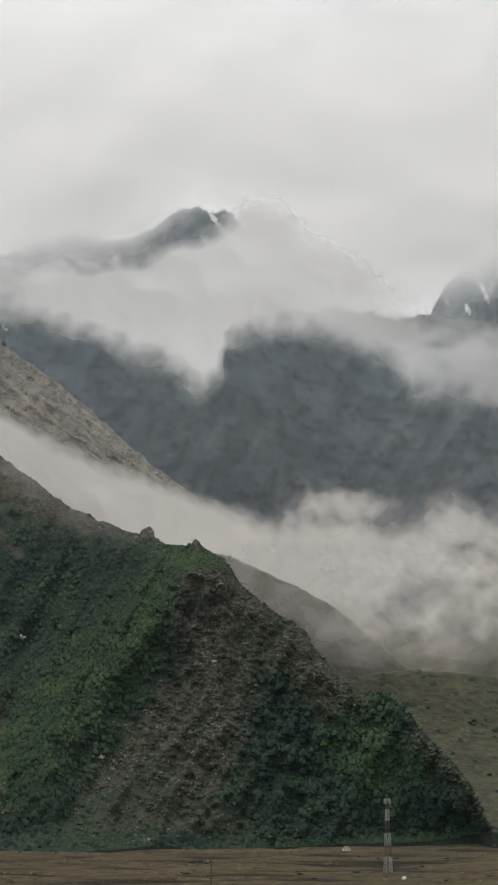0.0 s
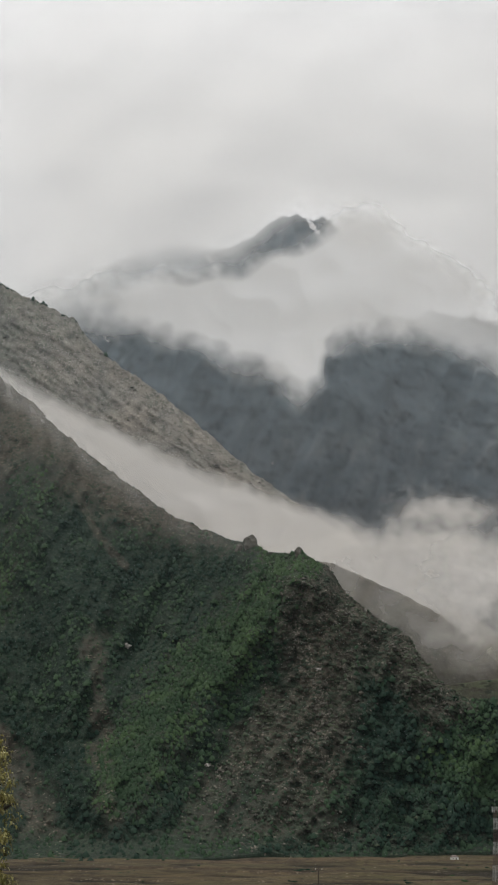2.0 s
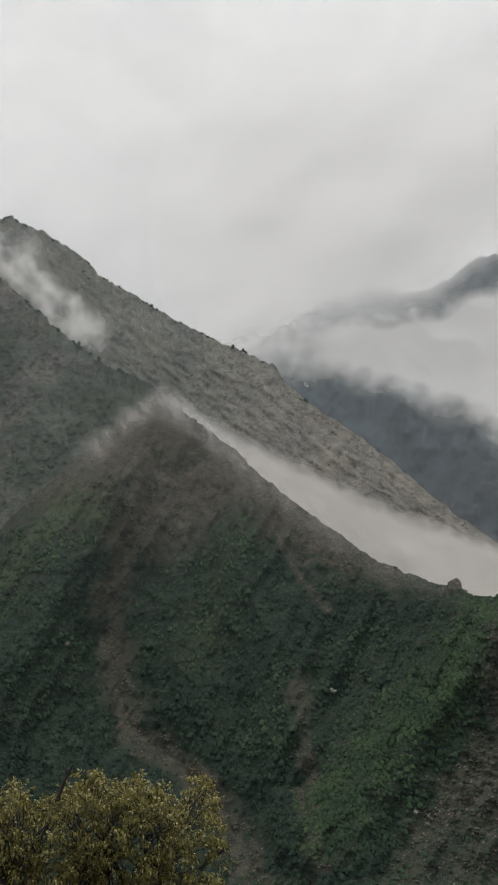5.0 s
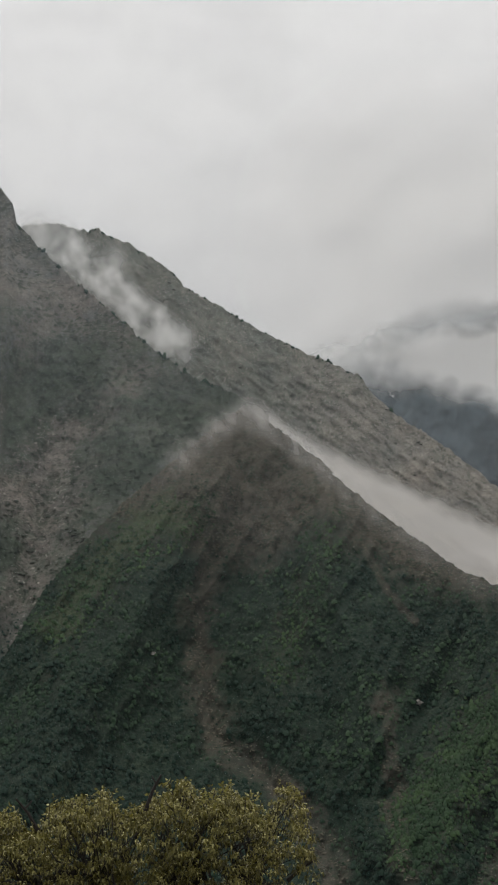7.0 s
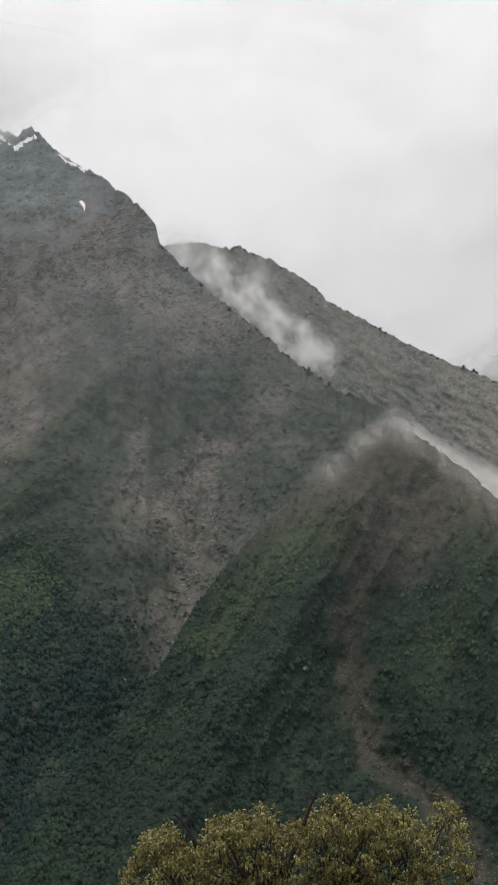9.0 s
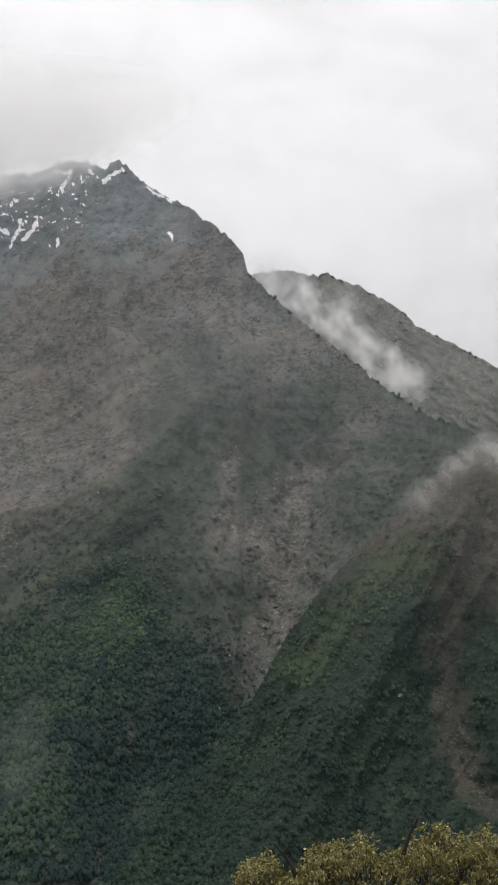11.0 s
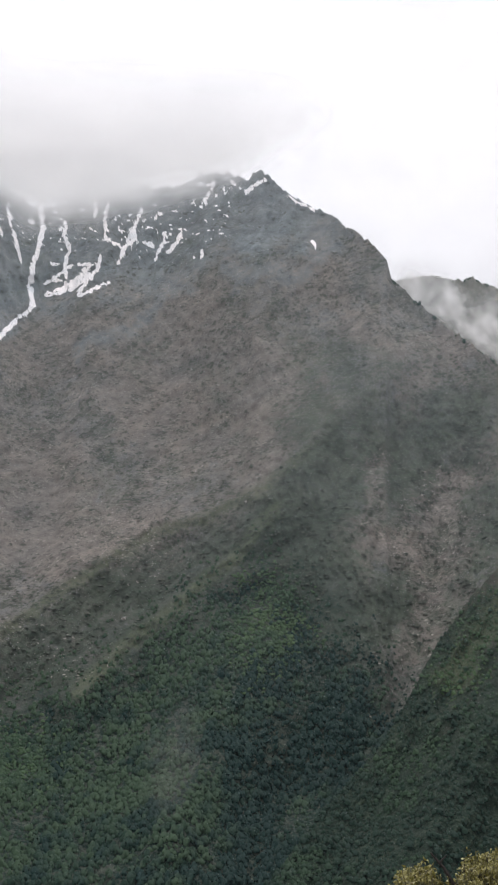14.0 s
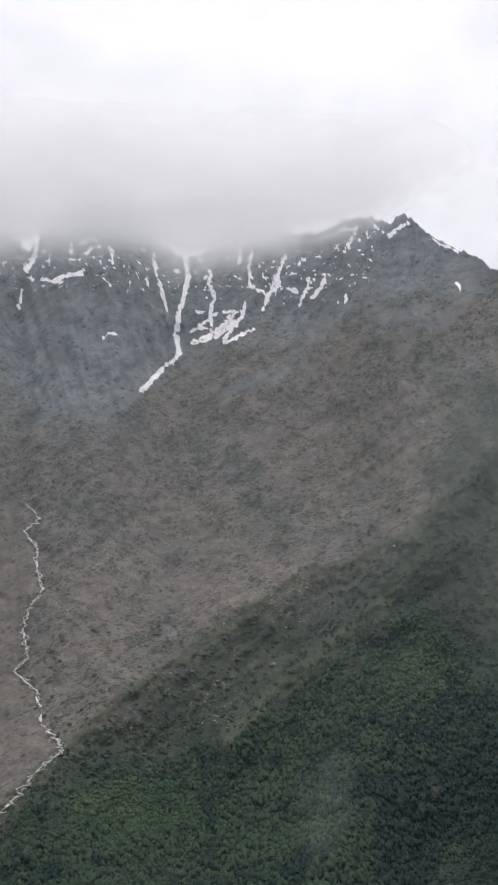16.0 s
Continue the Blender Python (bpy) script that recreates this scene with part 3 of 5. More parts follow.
def main_cover(az, el, v):
    wa, we = warp(az, el, 180, 1.3, 0.9)
    mott = fbm(az * 0.9, el * 1.1, 184, 5, 0.6)
    streak = fbm((az - 0.8 * el) * 0.35, (az + el) * 1.3, 186, 4, 0.6)
    wall = smooth(-0.6, 0.7, we - along(WALL_FOOT, wa))
    sa, se = az + 0.09 * fbm(az * 2.4, el * 2.4, 190, 4, 0.6), el + 0.09 * fbm(az * 2.4 + 9, el * 2.4, 191, 4, 0.6)
    snow = 0 * az
    sa, se = sa + 0.07 * fbm(az * 7, el * 7, 192, 2), se + 0.07 * fbm(az * 7, el * 7, 193, 2)
    fray = fbm(az * 4.2 + 0.8 * el, el * 3.4, 196, 4, 0.65)
    for points, width in SNOW_RUNS:
        run = strip(sa, se, points, width)
        snow = np.maximum(snow, np.where(run > 0.02, 0.12 + run * 1.0 + 0.85 * fray, 0))
    flow = az + 0.35 * (el - 20) * np.sign(35.5 - az)
    groove = 1 - np.abs(perlin(flow * 1.5, el * 0.16, 197)) * 2
    lines = smooth(0.90, 0.99, groove) * smooth(-0.05, 0.3, fbm(az * 1.3, el * 1.6, 199, 4)) * smooth(19.8, 21.6, el + 0.6 * fray)
    speck = smooth(0.09, 0.32, fbm(az * 3.6 + el * 1.0, el * 6.0, 195, 4, 0.65)) * smooth(19.6, 22.0, el + fray)
    snow = np.maximum(snow, np.maximum(0.8 * lines, 0.75 * speck) * wall * smooth(27.5, 30.5, az))
    # the woods reach up to a slanting line, higher on the ribs
    fine = fbm(az * 3.2, el * 3.6, 187, 4, 0.66)
    run = main_streak(az, el, 188, 1.6)
    line = np.interp(az, [12, 17, 20, 21.6, 23, 25.5, 27, 28, 31, 34, 38, 41, 47], [4.0, 5.5, 5.0, 4.6, 5.0, 7.0, 9.0, 9.2, 8.0, 5.6, 4.0, 2.2, 0.0])
    low = smooth(3.6, -3.2, we - line + 2.2 * mott + 0.6 * fine)
    below = smooth(0.35, -0.35, el - along(RIB_A, az) + 0.3 * fine) * smooth(24.0, 26.5, az)
    fan = 0.95 * smooth(0.0, 0.7, strip(wa, we, FAN, 1.1)) * smooth(3.4, 5.6, el)
    fan = np.maximum(fan, 0.95 * smooth(0.0, 0.8, spot(wa, we, 21.9, 10.6, 2.9, 2.2)))
    fan = np.maximum(fan, 0.7 * smooth(0.1, 0.8, strip(wa, we, [(23.9, 13.6), (24.2, 12.0), (22.9, 10.0)], 0.8)))
    fan = np.clip(fan + (0.5 * run + 0.3 * fine) * (fan > 0.03), 0, 1) * (0.55 + 0.45 * smooth(5.5, 9.5, el))
    brown = smooth(0.0, 0.9, spot(wa, we, 31.0, 15.6, 6.4, 4.2, 20))
    brown = np.maximum(brown, 0.95 * smooth(0.0, 0.8, spot(wa, we, 35.5, 11.6, 6.5, 3.4, 30)))
    brown = np.maximum(brown, 0.6 * smooth(0.0, 0.8, spot(wa, we, 39.2, 10.0, 4.4, 4.4)))
    brown = np.maximum(brown, 0.55 * smooth(0.0, 0.8, spot(wa, we, 27.2, 17.2, 3.0, 2.6)))
    big = fbm(az * 0.34, el * 0.42, 189, 3)
    brown = np.clip(brown + 1.3 * big + 0.6 * mott + 0.5 * run + 0.3 * fine, 0, 1) * (1 - 0.85 * wall) * (1 - 0.7 * low) * (1 - 0.65 * below)
    # narrow grassy backs of the ribs
    crest_a = smooth(0.1, 0.85, strip(az + 0.1 * fine, el + 0.12 * fine, [(q[0], q[1] - 0.2) for q in RIB_A], 0.42)) * smooth(25.0, 28.0, az)
    crest_c = smooth(0.1, 0.85, strip(az + 0.1 * fine, el + 0.12 * fine, RIB_C, 0.5))
    back_grass = np.maximum(0.8 * crest_a, 0.9 * crest_c)
    lush = 0.62 * smooth(0.0, 1.0, spot(wa, we, 27.8, 7.6, 2.6, 3.6))
    lush = np.maximum(lush, 0.55 * smooth(0.0, 0.9, spot(wa, we, 37.5, 2.6, 4.6, 2.2, -10)))
    lush = np.clip(lush + (0.3 * mott + 0.25 * fine) * (lush > 0.05), 0, 1)
    bank = along([(q[1], q[0]) for q in STREAM], el)
    bare = smooth(-0.1, 0.5, az + 0.25 * mott - bank) * smooth(15.6, 12.6, we) * smooth(1.0, 2.6, we) * (az > 39)
    rocks = np.maximum(smooth(0.0, 0.8, spot(wa, we, 33.2, 10.6, 2.6, 1.6, 30)), smooth(0.0, 0.8, spot(wa, we, 36.0, 6.9, 4.0, 1.2, 25)))
    wood = np.clip(1.15 * low * (1 - 0.95 * fan) - 0.5 * lush + 0.25 * mott * low, 0, 1) * (1 - bare)
    greenish = 0.8 * below * smooth(0.2, -1.2, el - along(RIB_A, az)) - 0.5 * big + (1 - wall) * 0.85 * smooth(19.5, 14.5, we + 1.5 * mott) * smooth(30.0, 25.0, wa - 0.25 * (we - 12)) * (1 - 0.9 * fan) + 0.5 * np.clip(mott + run, -0.3, 1)
    pale = 0.16 * fan * smooth(4.0, 7.0, el) + 0.14 * np.clip(brown + run - 0.4, 0, 1) + 0.22 * rocks
    pale = np.maximum(pale, 0.30 * smooth(0.2, 0.9, strip(az + 0.1 * fine, el, [(39.9, 11.4), (38.2, 12.9), (36.2, 14.7), (34.6, 16.2)], 0.30)))
    pale = np.maximum(pale, 0.28 * smooth(0.2, 0.9, strip(az + 0.1 * fine, el, [(37.6, 11.6), (35.4, 13.2), (33.6, 14.6)], 0.26)))
    bed = smooth(0.30, 0.85, strip(az + 0.2 * fbm(az * 4, el * 4, 198, 3), el, STREAM, 0.42)) * smooth(1.0, 3.0, el)
    pale = np.maximum(pale, 0.95 * bed)
    soil = 1 - smooth(-1.0, 1.0, we - along(WALL_FOOT, wa) + 0.8 * mott) * smooth(23.5, 27.0, wa)
    scree = np.maximum(smooth(0.1, 0.9, strip(wa, we, [(31.1, 20.0), (32.4, 18.9), (33.8, 18.1), (35.0, 17.3)], 0.55)), smooth(0.1, 0.9, strip(wa, we, [(29.6, 20.4), (27.4, 20.3), (25.6, 21.2)], 0.6)))
    scree = np.maximum(scree, 0.8 * smooth(0.1, 0.9, spot(wa, we, 43.6, 17.0, 1.3, 1.6)))
    scree = np.maximum(scree, 0.7 * smooth(0.1, 0.9, spot(wa, we, 38.8, 17.0, 1.2, 0.9)))
    earth = np.clip(np.maximum(np.maximum(brown, fan * 0.9), bare) + (0.78 + 0.1 * smooth(25.0, 29.0, az)) * soil + 0.35 * run * soil + 0.2 * fine, 0, 1) * (1 - 0.55 * scree)
    scrub = np.clip(0.48 + 0.8 * mott + 0.5 * run - 0.3 * brown + 0.25 * below - 0.5 * scree, 0.04, 0.8) * (1 - 0.8 * wall) * (1 - 0.75 * bare) * (1 - 0.6 * np.maximum(crest_a, crest_c))
    return {"earth": earth, "grass": np.clip(np.maximum(lush, greenish * (1 - 0.6 * brown)) * (1 - 0.85 * bare) * (1 - 0.7 * scree), 0, 1), "wood": wood, "pale": np.clip(pale, 0, 1),
            "snow": np.clip(snow, 0, 1.2), "lush": lush, "bed": bed, "scrub": scrub, "turf": np.clip(0.85 * back_grass + 0.3 * fine * (back_grass > 0.05), 0, 0.9)}


main, main_pts, main_fields, main_az, main_el = mountain(
    "mountain", MAIN, (12.5, 47.0), 0.065, 380, MAIN_CREST, MAIN_R, [(12.5, -4.9), (47, -4.9)], [(12.5, 1500), (30, 1560), (47, 1640)],
    1.05, main_relief, main_cover, 0.24, "steep grey-brown mountain with snow gullies, screes and wooded foot")

# ---- the dry ridge behind ----
RIDGE_CREST = [(-6, 3.2), (-1, 6.6), (2.3, 8.8), (3.1, 9.34), (4.2, 10.15), (5.3, 11.16), (6.4, 12.05), (7.8, 13.05), (8.9, 13.73), (9.8, 14.55), (10.2, 15.1), (11.2, 15.57), (12.5, 16.08), (14.0, 16.78),
               (15.3, 17.47), (16.8, 18.25), (17.7, 19.03), (19.1, 19.78), (19.9, 20.0), (20.2, 20.25), (20.6, 20.1), (21.6, 20.3), (23, 20.2), (25, 19.5)]


def ridge_relief(az, el, v):
    slant = az * 0.8 + el * 0.8
    over = el - 0.72 * az
    d = -14 * ridged(slant / 2.0, (el - az) / 6.0, 261, 3) - 7 * fbm(slant / 0.9, over / 0.30, 266, 5, 0.66) - 8 * ridged(slant * 1.1, over * 1.5, 267, 4)
    return d * (1 - 0.7 * smooth(0.9, 1.0, v)) + 20


def ridge_cover(az, el, v):
    wa, we = warp(az, el, 280, 1.4, 0.5)
    green = smooth(8.5, 15.5, wa)
    over = el - 0.72 * az
    streak = 0.9 * fbm((az + el) * 0.9, over * 2.2, 281, 5, 0.68) + 0.9 * fbm((az + 0.9 * el) * 2.6, over * 5.0, 286, 4, 0.68)
    ledge = smooth(0.15, 0.5, fbm((az + el) * 1.6, over * 3.4, 289, 4, 0.66))
    return {"earth": np.clip(0.7 + streak - 0.5 * green, 0, 1), "grass": np.clip(0.10 + 0.6 * green + 0.7 * streak, 0, 1), "wood": np.clip(0.25 * green + 0.5 * (streak - 0.25), 0, 1) * 0.8,
            "pale": np.clip(0.3 + 0.35 * streak, 0, 0.7), "snow": 0 * az, "scrub": np.clip(0.22 + 0.5 * streak + 0.25 * green, 0, 0.7), "ledge": ledge}


ridge, ridge_pts, ridge_fields, ridge_az, ridge_el = mountain(
    "ridge", TAN, (-6, 25), 0.065, 210, RIDGE_CREST, [(-6, 2900), (2, 3000), (12, 3250), (25, 3650)], [(-6, 0.0), (25, 8.0)], [(-6, 2640), (25, 2750)],
    0.9, ridge_relief, ridge_cover, 0.16, "dry tan mountain ridge with grassy streaks")

# ---- a low brown hill and the valley's upper terrace behind the spur ----


def hill_relief(az, el, v):
    return -8 * fbm(az / 1.6, el / 1.2, 361, 4) - 2 * fbm(az * 3, el * 4, 362, 3)


def hill_cover(az, el, v):
    s = fbm(az * 1.2, el * 2.5, 371, 4)
    return {"earth": np.clip(0.85 + s, 0, 1), "grass": np.clip(0.1 + s * 0.6 + 0.3 * smooth(2.5, 1.2, el), 0, 1), "wood": np.clip(0.2 - s, 0, 1) * 0.6, "pale": 0.1 + 0 * az, "snow": 0 * az}


mountain("hill", HILL, (-8.0, 5.0), 0.09, 90, [(-8, 0.6), (-7.0, 1.5), (-5.6, 2.44), (-4.4, 3.45), (-3.2, 4.46), (-2.0, 5.17), (0.7, 6.39), (2, 6.6), (5, 6.6)],
         [(-8, 2195), (0, 2200), (5, 2210)], [(-8, -3), (5, -3)], [(-8, 2100), (5, 2100)], 0.9, hill_relief, hill_cover, 0.06, "low brown hillside under valley fog")


def terrace_cover(az, el, v):
    s = fbm(az * 0.8, el * 5.0, 381, 4)
    return {"earth": np.clip(0.5 + s, 0, 1), "grass": np.clip(0.62 + s * 0.9, 0, 1), "wood": smooth(0.22, 0.42, fbm(az * 2.2, el * 7, 382, 3)) * 0.9, "pale": 0.03 + 0.06 * s, "snow": 0 * az}


terrace, terrace_pts, terrace_fields, terrace_az, terrace_el = mountain(
    "terrace", GRAZE, (-12.5, -3.0), 0.08, 110, [(-12.5, 2.1), (-8.9, 2.02), (-7.2, 2.2), (-5.6, 2.3), (-3, 2.0)], [(-12.5, 2150), (-3, 2050)], [(-12.5, -3.9), (-3, -3.9)],
    [(-12.5, 1450), (-3, 1470)], 0.8, hill_relief, terrace_cover, 0.05, "green and brown grazed slope with low banks")


def side_cover(az, el, v):
    s = fbm((az + el) * 1.2, (el - az) * 0.5, 391, 4)
    return {"earth": np.clip(0.7 + s, 0, 1), "grass": np.clip(0.2 + s, 0, 1), "wood": np.clip(0.2 - s, 0, 1), "pale": 0.1 + 0 * az, "snow": 0 * az}


mountain("slope", HILL, (-13, -2.5), 0.1, 90, [(-13, 8.6), (-11, 8.0), (-9, 6.8), (-7.6, 5.4), (-6, 4.3), (-4.4, 3.2), (-2.5, 2.0)], [(-13, 2560), (-2.5, 2400)], [(-13, 0), (-2.5, 0)],
         [(-13, 2180), (-2.5, 2200)], 0.9, hill_relief, side_cover, 0.12, "bare brown valley side half lost in fog")

# ---- the far mountain across the side valley ----
FAR_CREST = [(-13, 17.4), (-9.3, 17.2), (-8.4, 16.8), (-7.4, 16.1), (-6.7, 15.0), (-5.5, 14.9), (-3.0, 15.4), (-1.3, 16.4), (-0.2, 17.6), (0.4, 18.5), (0.9, 18.85), (1.5, 18.75), (1.9, 18.95), (2.5, 18.93), (3.3, 18.4), (4.1, 17.86),
             (5.1, 17.7), (6.2, 17.9), (7.2, 17.8), (8.5, 17.3), (10, 16.6), (12, 15.0), (16, 13.0)]


def far_relief(az, el, v):
    d = -75 * ridged(az / 2.2 + el * 0.16, el / 6.0, 461, 4) - 40 * fbm(az, el, 466, 5, 0.6)
    return d * (1 - 0.6 * smooth(0.9, 1.0, v)) + 30


def far_cover(az, el, v):
    s = fbm(az * 0.9 + el * 0.3, el * 0.5, 471, 4)
    snow = np.zeros_like(az)
    for points, width in [([(-8.4, 16.6), (-8.9, 15.4)], 0.3), ([(-7.2, 16.0), (-7.4, 15.3)], 0.22), ([(-9.3, 16.6), (-9.0, 15.8)], 0.25), ([(1.5, 18.7), (1.1, 18.3)], 0.25),
                          ([(5.3, 17.5), (4.9, 16.9)], 0.25), ([(-8.0, 15.6), (-8.2, 15.0)], 0.16), ([(9.15, 14.6), (9.0, 14.4)], 0.2)]:
        run = strip(az + 0.1 * fbm(az * 4, el * 4, 472, 3), el + 0.1 * fbm(az * 4, el * 4 + 7, 473, 3), points, width * 0.5)
        snow = np.maximum(snow, np.where(run > 0.02, run + 0.8 * fbm(az * 5, el * 5, 474, 3), 0))
    return {"earth": np.clip(0.25 + 1.1 * s, 0, 1) * smooth(13, 10, el), "grass": np.clip(0.3 + s, 0, 1) * smooth(9.5, 12, el), "wood": np.clip(0.35 - s, 0, 1), "pale": np.clip(s, 0, 0.3), "snow": snow}


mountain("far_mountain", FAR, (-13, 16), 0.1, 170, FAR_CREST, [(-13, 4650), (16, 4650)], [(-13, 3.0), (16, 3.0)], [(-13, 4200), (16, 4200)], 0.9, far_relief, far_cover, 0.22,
         "dark far mountain coloured haze-blue, with patches of old snow")

# ---- clouds and mist ----


def cloud(name, mat, bearings, heights, r, density, label, layers=2, step=0.10, swell=60.0, seed=0, whole=False, heads=0.0):
    """A bank of cloud r metres out: curved sheets one behind another, their droplets as dense as density(az, el, layer)."""
    holder = tagged(new(name), label, "cloud", kind="stuff")
    az = np.arange(bearings[0], bearings[1] + step / 2, step)
    el = np.arange(heights[0], heights[1] + step / 2, step)
    inner = az[0], az[-1], el[0], el[-1]
    if whole:
        az = np.concatenate([np.arange(-18, az[0], 1.5), az, np.arange(az[-1] + 1, 56, 1.5)])
        el = np.concatenate([np.arange(-4, el[0], 1.5), el, np.arange(el[-1] + 1, 40, 1.5)])
    A, E = np.meshgrid(az, el)
    for k in range(layers):
        dens = np.clip(density(A, E, k), 0, 1)
        dens = 1 - (1 - dens * 0.999) ** (1.0 / layers)
        edge = smooth(0, 0.9, A - inner[0]) * smooth(0, 0.9, inner[1] - A) * smooth(0, 0.7, E - inner[2]) * smooth(0, 0.7, inner[3] - E)
        puff = swell * (0.9 * fbm(A / 3.5, E / 2.6, seed + 3 * k, 2, 0.35) + 0.55 * heads * (0.5 - 2.0 * np.abs(fbm(A / 2.4, E / 1.9, seed + 40, 2, 0.35))))
        base = r(A, E) if callable(r) else r
        # a sheet that fills the sky keeps a trace of mist all over; a lone one ends where it thins out
        dens = np.maximum(dens * edge, 0.012).ravel() if whole else np.maximum(dens * edge - 0.004, 0).ravel()
        faces = grid_faces(len(el), len(az))
        faces = faces if whole else faces[dens[faces].max(1) > 0]
        used, back_index = np.unique(faces, return_inverse=True)
        points = place(A, E, base + 35 * k - puff).reshape(-1, 3)[used]
        part_mesh("layer", mesh_from("layer", points, back_index.reshape(faces.shape), {"dens": dens[used]}, mat), holder)
    return holder


def turn(az, el, seed, size, amount):
    return (az + amount * fbm(az / size, el / size, seed, 5, 0.55), el + amount * fbm(az / size + 13.7, el / size - 4.1, seed + 50, 5, 0.55))


BANK_TOP = [(-12, 14.0), (-9.0, 14.5), (-6.5, 15.1), (-5.3, 16.0), (-3.4, 17.3), (-2.5, 17.9), (-1.3, 18.9), (-0.1, 19.0), (1.1, 18.3), (2.7, 17.7), (4.3, 17.0), (7.4, 16.9), (9.0, 16.7), (11, 16.3), (15, 15.6)]
BANK_LOW = [(-12, 11.2), (-9.0, 11.5), (-7.3, 12.3), (-6.1, 12.3), (-4.85, 13.4), (-3.2, 14.3), (-1.1, 14.7), (0.7, 14.3), (0.95, 13.4), (1.2, 12.9), (1.8, 12.4), (2.2, 12.4), (2.7, 13.0), (3.2, 13.6), (4.3, 13.7), (6.0, 14.2), (8, 14.8), (10, 15.1), (15, 15.2)]


def billow(az, el, seed, size):
    """Rounded cloud heads, each with smaller ones on it."""
    puff = 0.55 - np.abs(fbm(az / size * 0.9, el / size * 1.15, seed, 3, 0.5)) * 2.4
    return 0.5 * fbm(az / size * 0.7, el / size * 0.9, seed + 5, 4, 0.5) + 0.42 * puff


def bank_density(az, el, k):
    a, e = turn(az, el, 501 + 5 * k, 2.0, 0.45)
    # thinner and more torn towards the valley's mouth and its upper end
    firm = np.interp(az, [-12, -7, -4, -2, 5, 8, 12], [0.55, 0.62, 0.8, 0.98, 0.98, 0.9, 0.6])
    body = np.minimum((e - along(BANK_LOW, a)) / 0.95, (along(BANK_TOP, a) - e) / 0.75)
    gap = 0.7 * smooth(0.0, 0.9, spot(a, e, -5.2, 15.2, 1.3, 0.9)) + 0.6 * smooth(0.0, 0.9, spot(a, e, -7.4, 13.9, 1.6, 0.6))
    return firm * smooth(-0.75, 1.0, np.minimum(body, 1.15) + (0.75 + 0.35 * (1 - firm)) * billow(az, el, 511 + 3 * k, 1.7) + 0.12 * fbm(az * 2.2, el * 2.4, 518 + k, 3) - gap) * smooth(14.5, 10.5, az)


cloud("cloud_bank", BANK, (-13, 16), (10.5, 20.5), 3800, bank_density, "white cloud bank lying across the far mountain", 1, 0.085, 44, 3, True, 0.3)


def deck_density(az, el, k):
    a, e = turn(az, el, 541 + 20 * k, 2.6, 0.5)
    base = np.interp(a, [-13, -9, -7.4, -5, -1, 0.4, 1.8, 3.4, 5, 8, 10, 12, 16], [15.7, 15.9, 15.6, 15.2, 17.4, 18.8, 19.15, 18.3, 17.1, 16.7, 15.8, 15.2, 14.4])
    thick = 0.97 * smooth(-1.1, 1.1, e - base + 0.55 * billow(az, el, 551 + 3 * k, 2.4)) * smooth(30, 21, el) * smooth(19.5, 9.0, az)
    return np.maximum(thick, 0.36 * smooth(0.0, 1.5, el - np.where(az < 16, along(FAR_CREST, az) + 0.3, 12)))


cloud("cloud_deck", DECK, (-19, 57), (3, 41), 4010, deck_density, "low grey overcast hiding the far summits", 1, 0.2, 20, 5, True)


def fog_density(az, el, k):
    a, e = turn(az, el, 581 + 5 * k, 1.6, 0.16)
    top = along([(-12, 7.0), (-9, 7.4), (-7.5, 8.7), (-6.2, 8.0), (-4.6, 8.4), (-3.4, 9.2), (-2.2, 8.9), (-1.0, 7.8), (-0.2, 8.0), (2.3, 8.9), (5.0, 9.75), (7.1, 10.6), (9.0, 11.6), (11.8, 12.8), (13.6, 13.9), (14.8, 14.2), (16, 14.3)], a)
    low = along([(-12, 5.4), (-8, 5.2), (-5.0, 4.0), (-3, 3.4), (16, 2.6)], a)
    loose = smooth(0.8, -2.0, az)
    hole = 0.9 * smooth(0.0, 1.0, spot(a, e, -2.9, 7.2, 2.4, 1.2)) + 0.8 * smooth(0.0, 0.9, spot(a, e, -5.0, 7.4, 1.9, 0.6)) + 0.9 * smooth(0.0, 0.9, spot(a, e, -7.6, 6.6, 1.5, 0.7)) + 0.8 * smooth(0.0, 0.9, spot(a, e, -6.4, 5.0, 1.4, 0.8))
    thick = np.interp(az, [-12, -6, -1, 1, 12.5, 13.8, 15.2], [0.80, 0.82, 0.90, 0.97, 0.97, 0.8, 0.0])
    edge = 0.16 * fbm((az + el) * 0.9, (el - az) * 2.0, 588, 4, 0.6) * (1 - loose)
    body = np.minimum((top - e) / (0.66 + 0.5 * loose), (e - low) / 1.6) + (0.30 + 0.65 * loose) * billow(az, el, 591 + 3 * k, 1.2) + edge - hole * loose
    return smooth(-0.2, 1.05, body) * thick


cloud("fog_bank", MIST, (-13, 16.5), (1.5, 16), 2560, fog_density, "bright fog bank spilling along the mountain spur", 1, 0.075, 36, 7, True, 0.4)


def thin_fog(az, el, k):
    a, e = turn(az, el, 621, 1.4, 0.5)
    return 0.84 * smooth(1.8, 4.6, e) * smooth(9.0, 6.0, e) * (0.35 + 0.65 * smooth(-2.0, -4.6, a)) * smooth(3.5, 0.0, az) * (0.8 + 0.8 * fbm(a / 1.2, e / 0.9, 630, 4))


cloud("valley_mist", MIST, (-13, 5), (1, 9.5), 2060, thin_fog, "thin mist in the side valley", 1, 0.1, 30, 9)


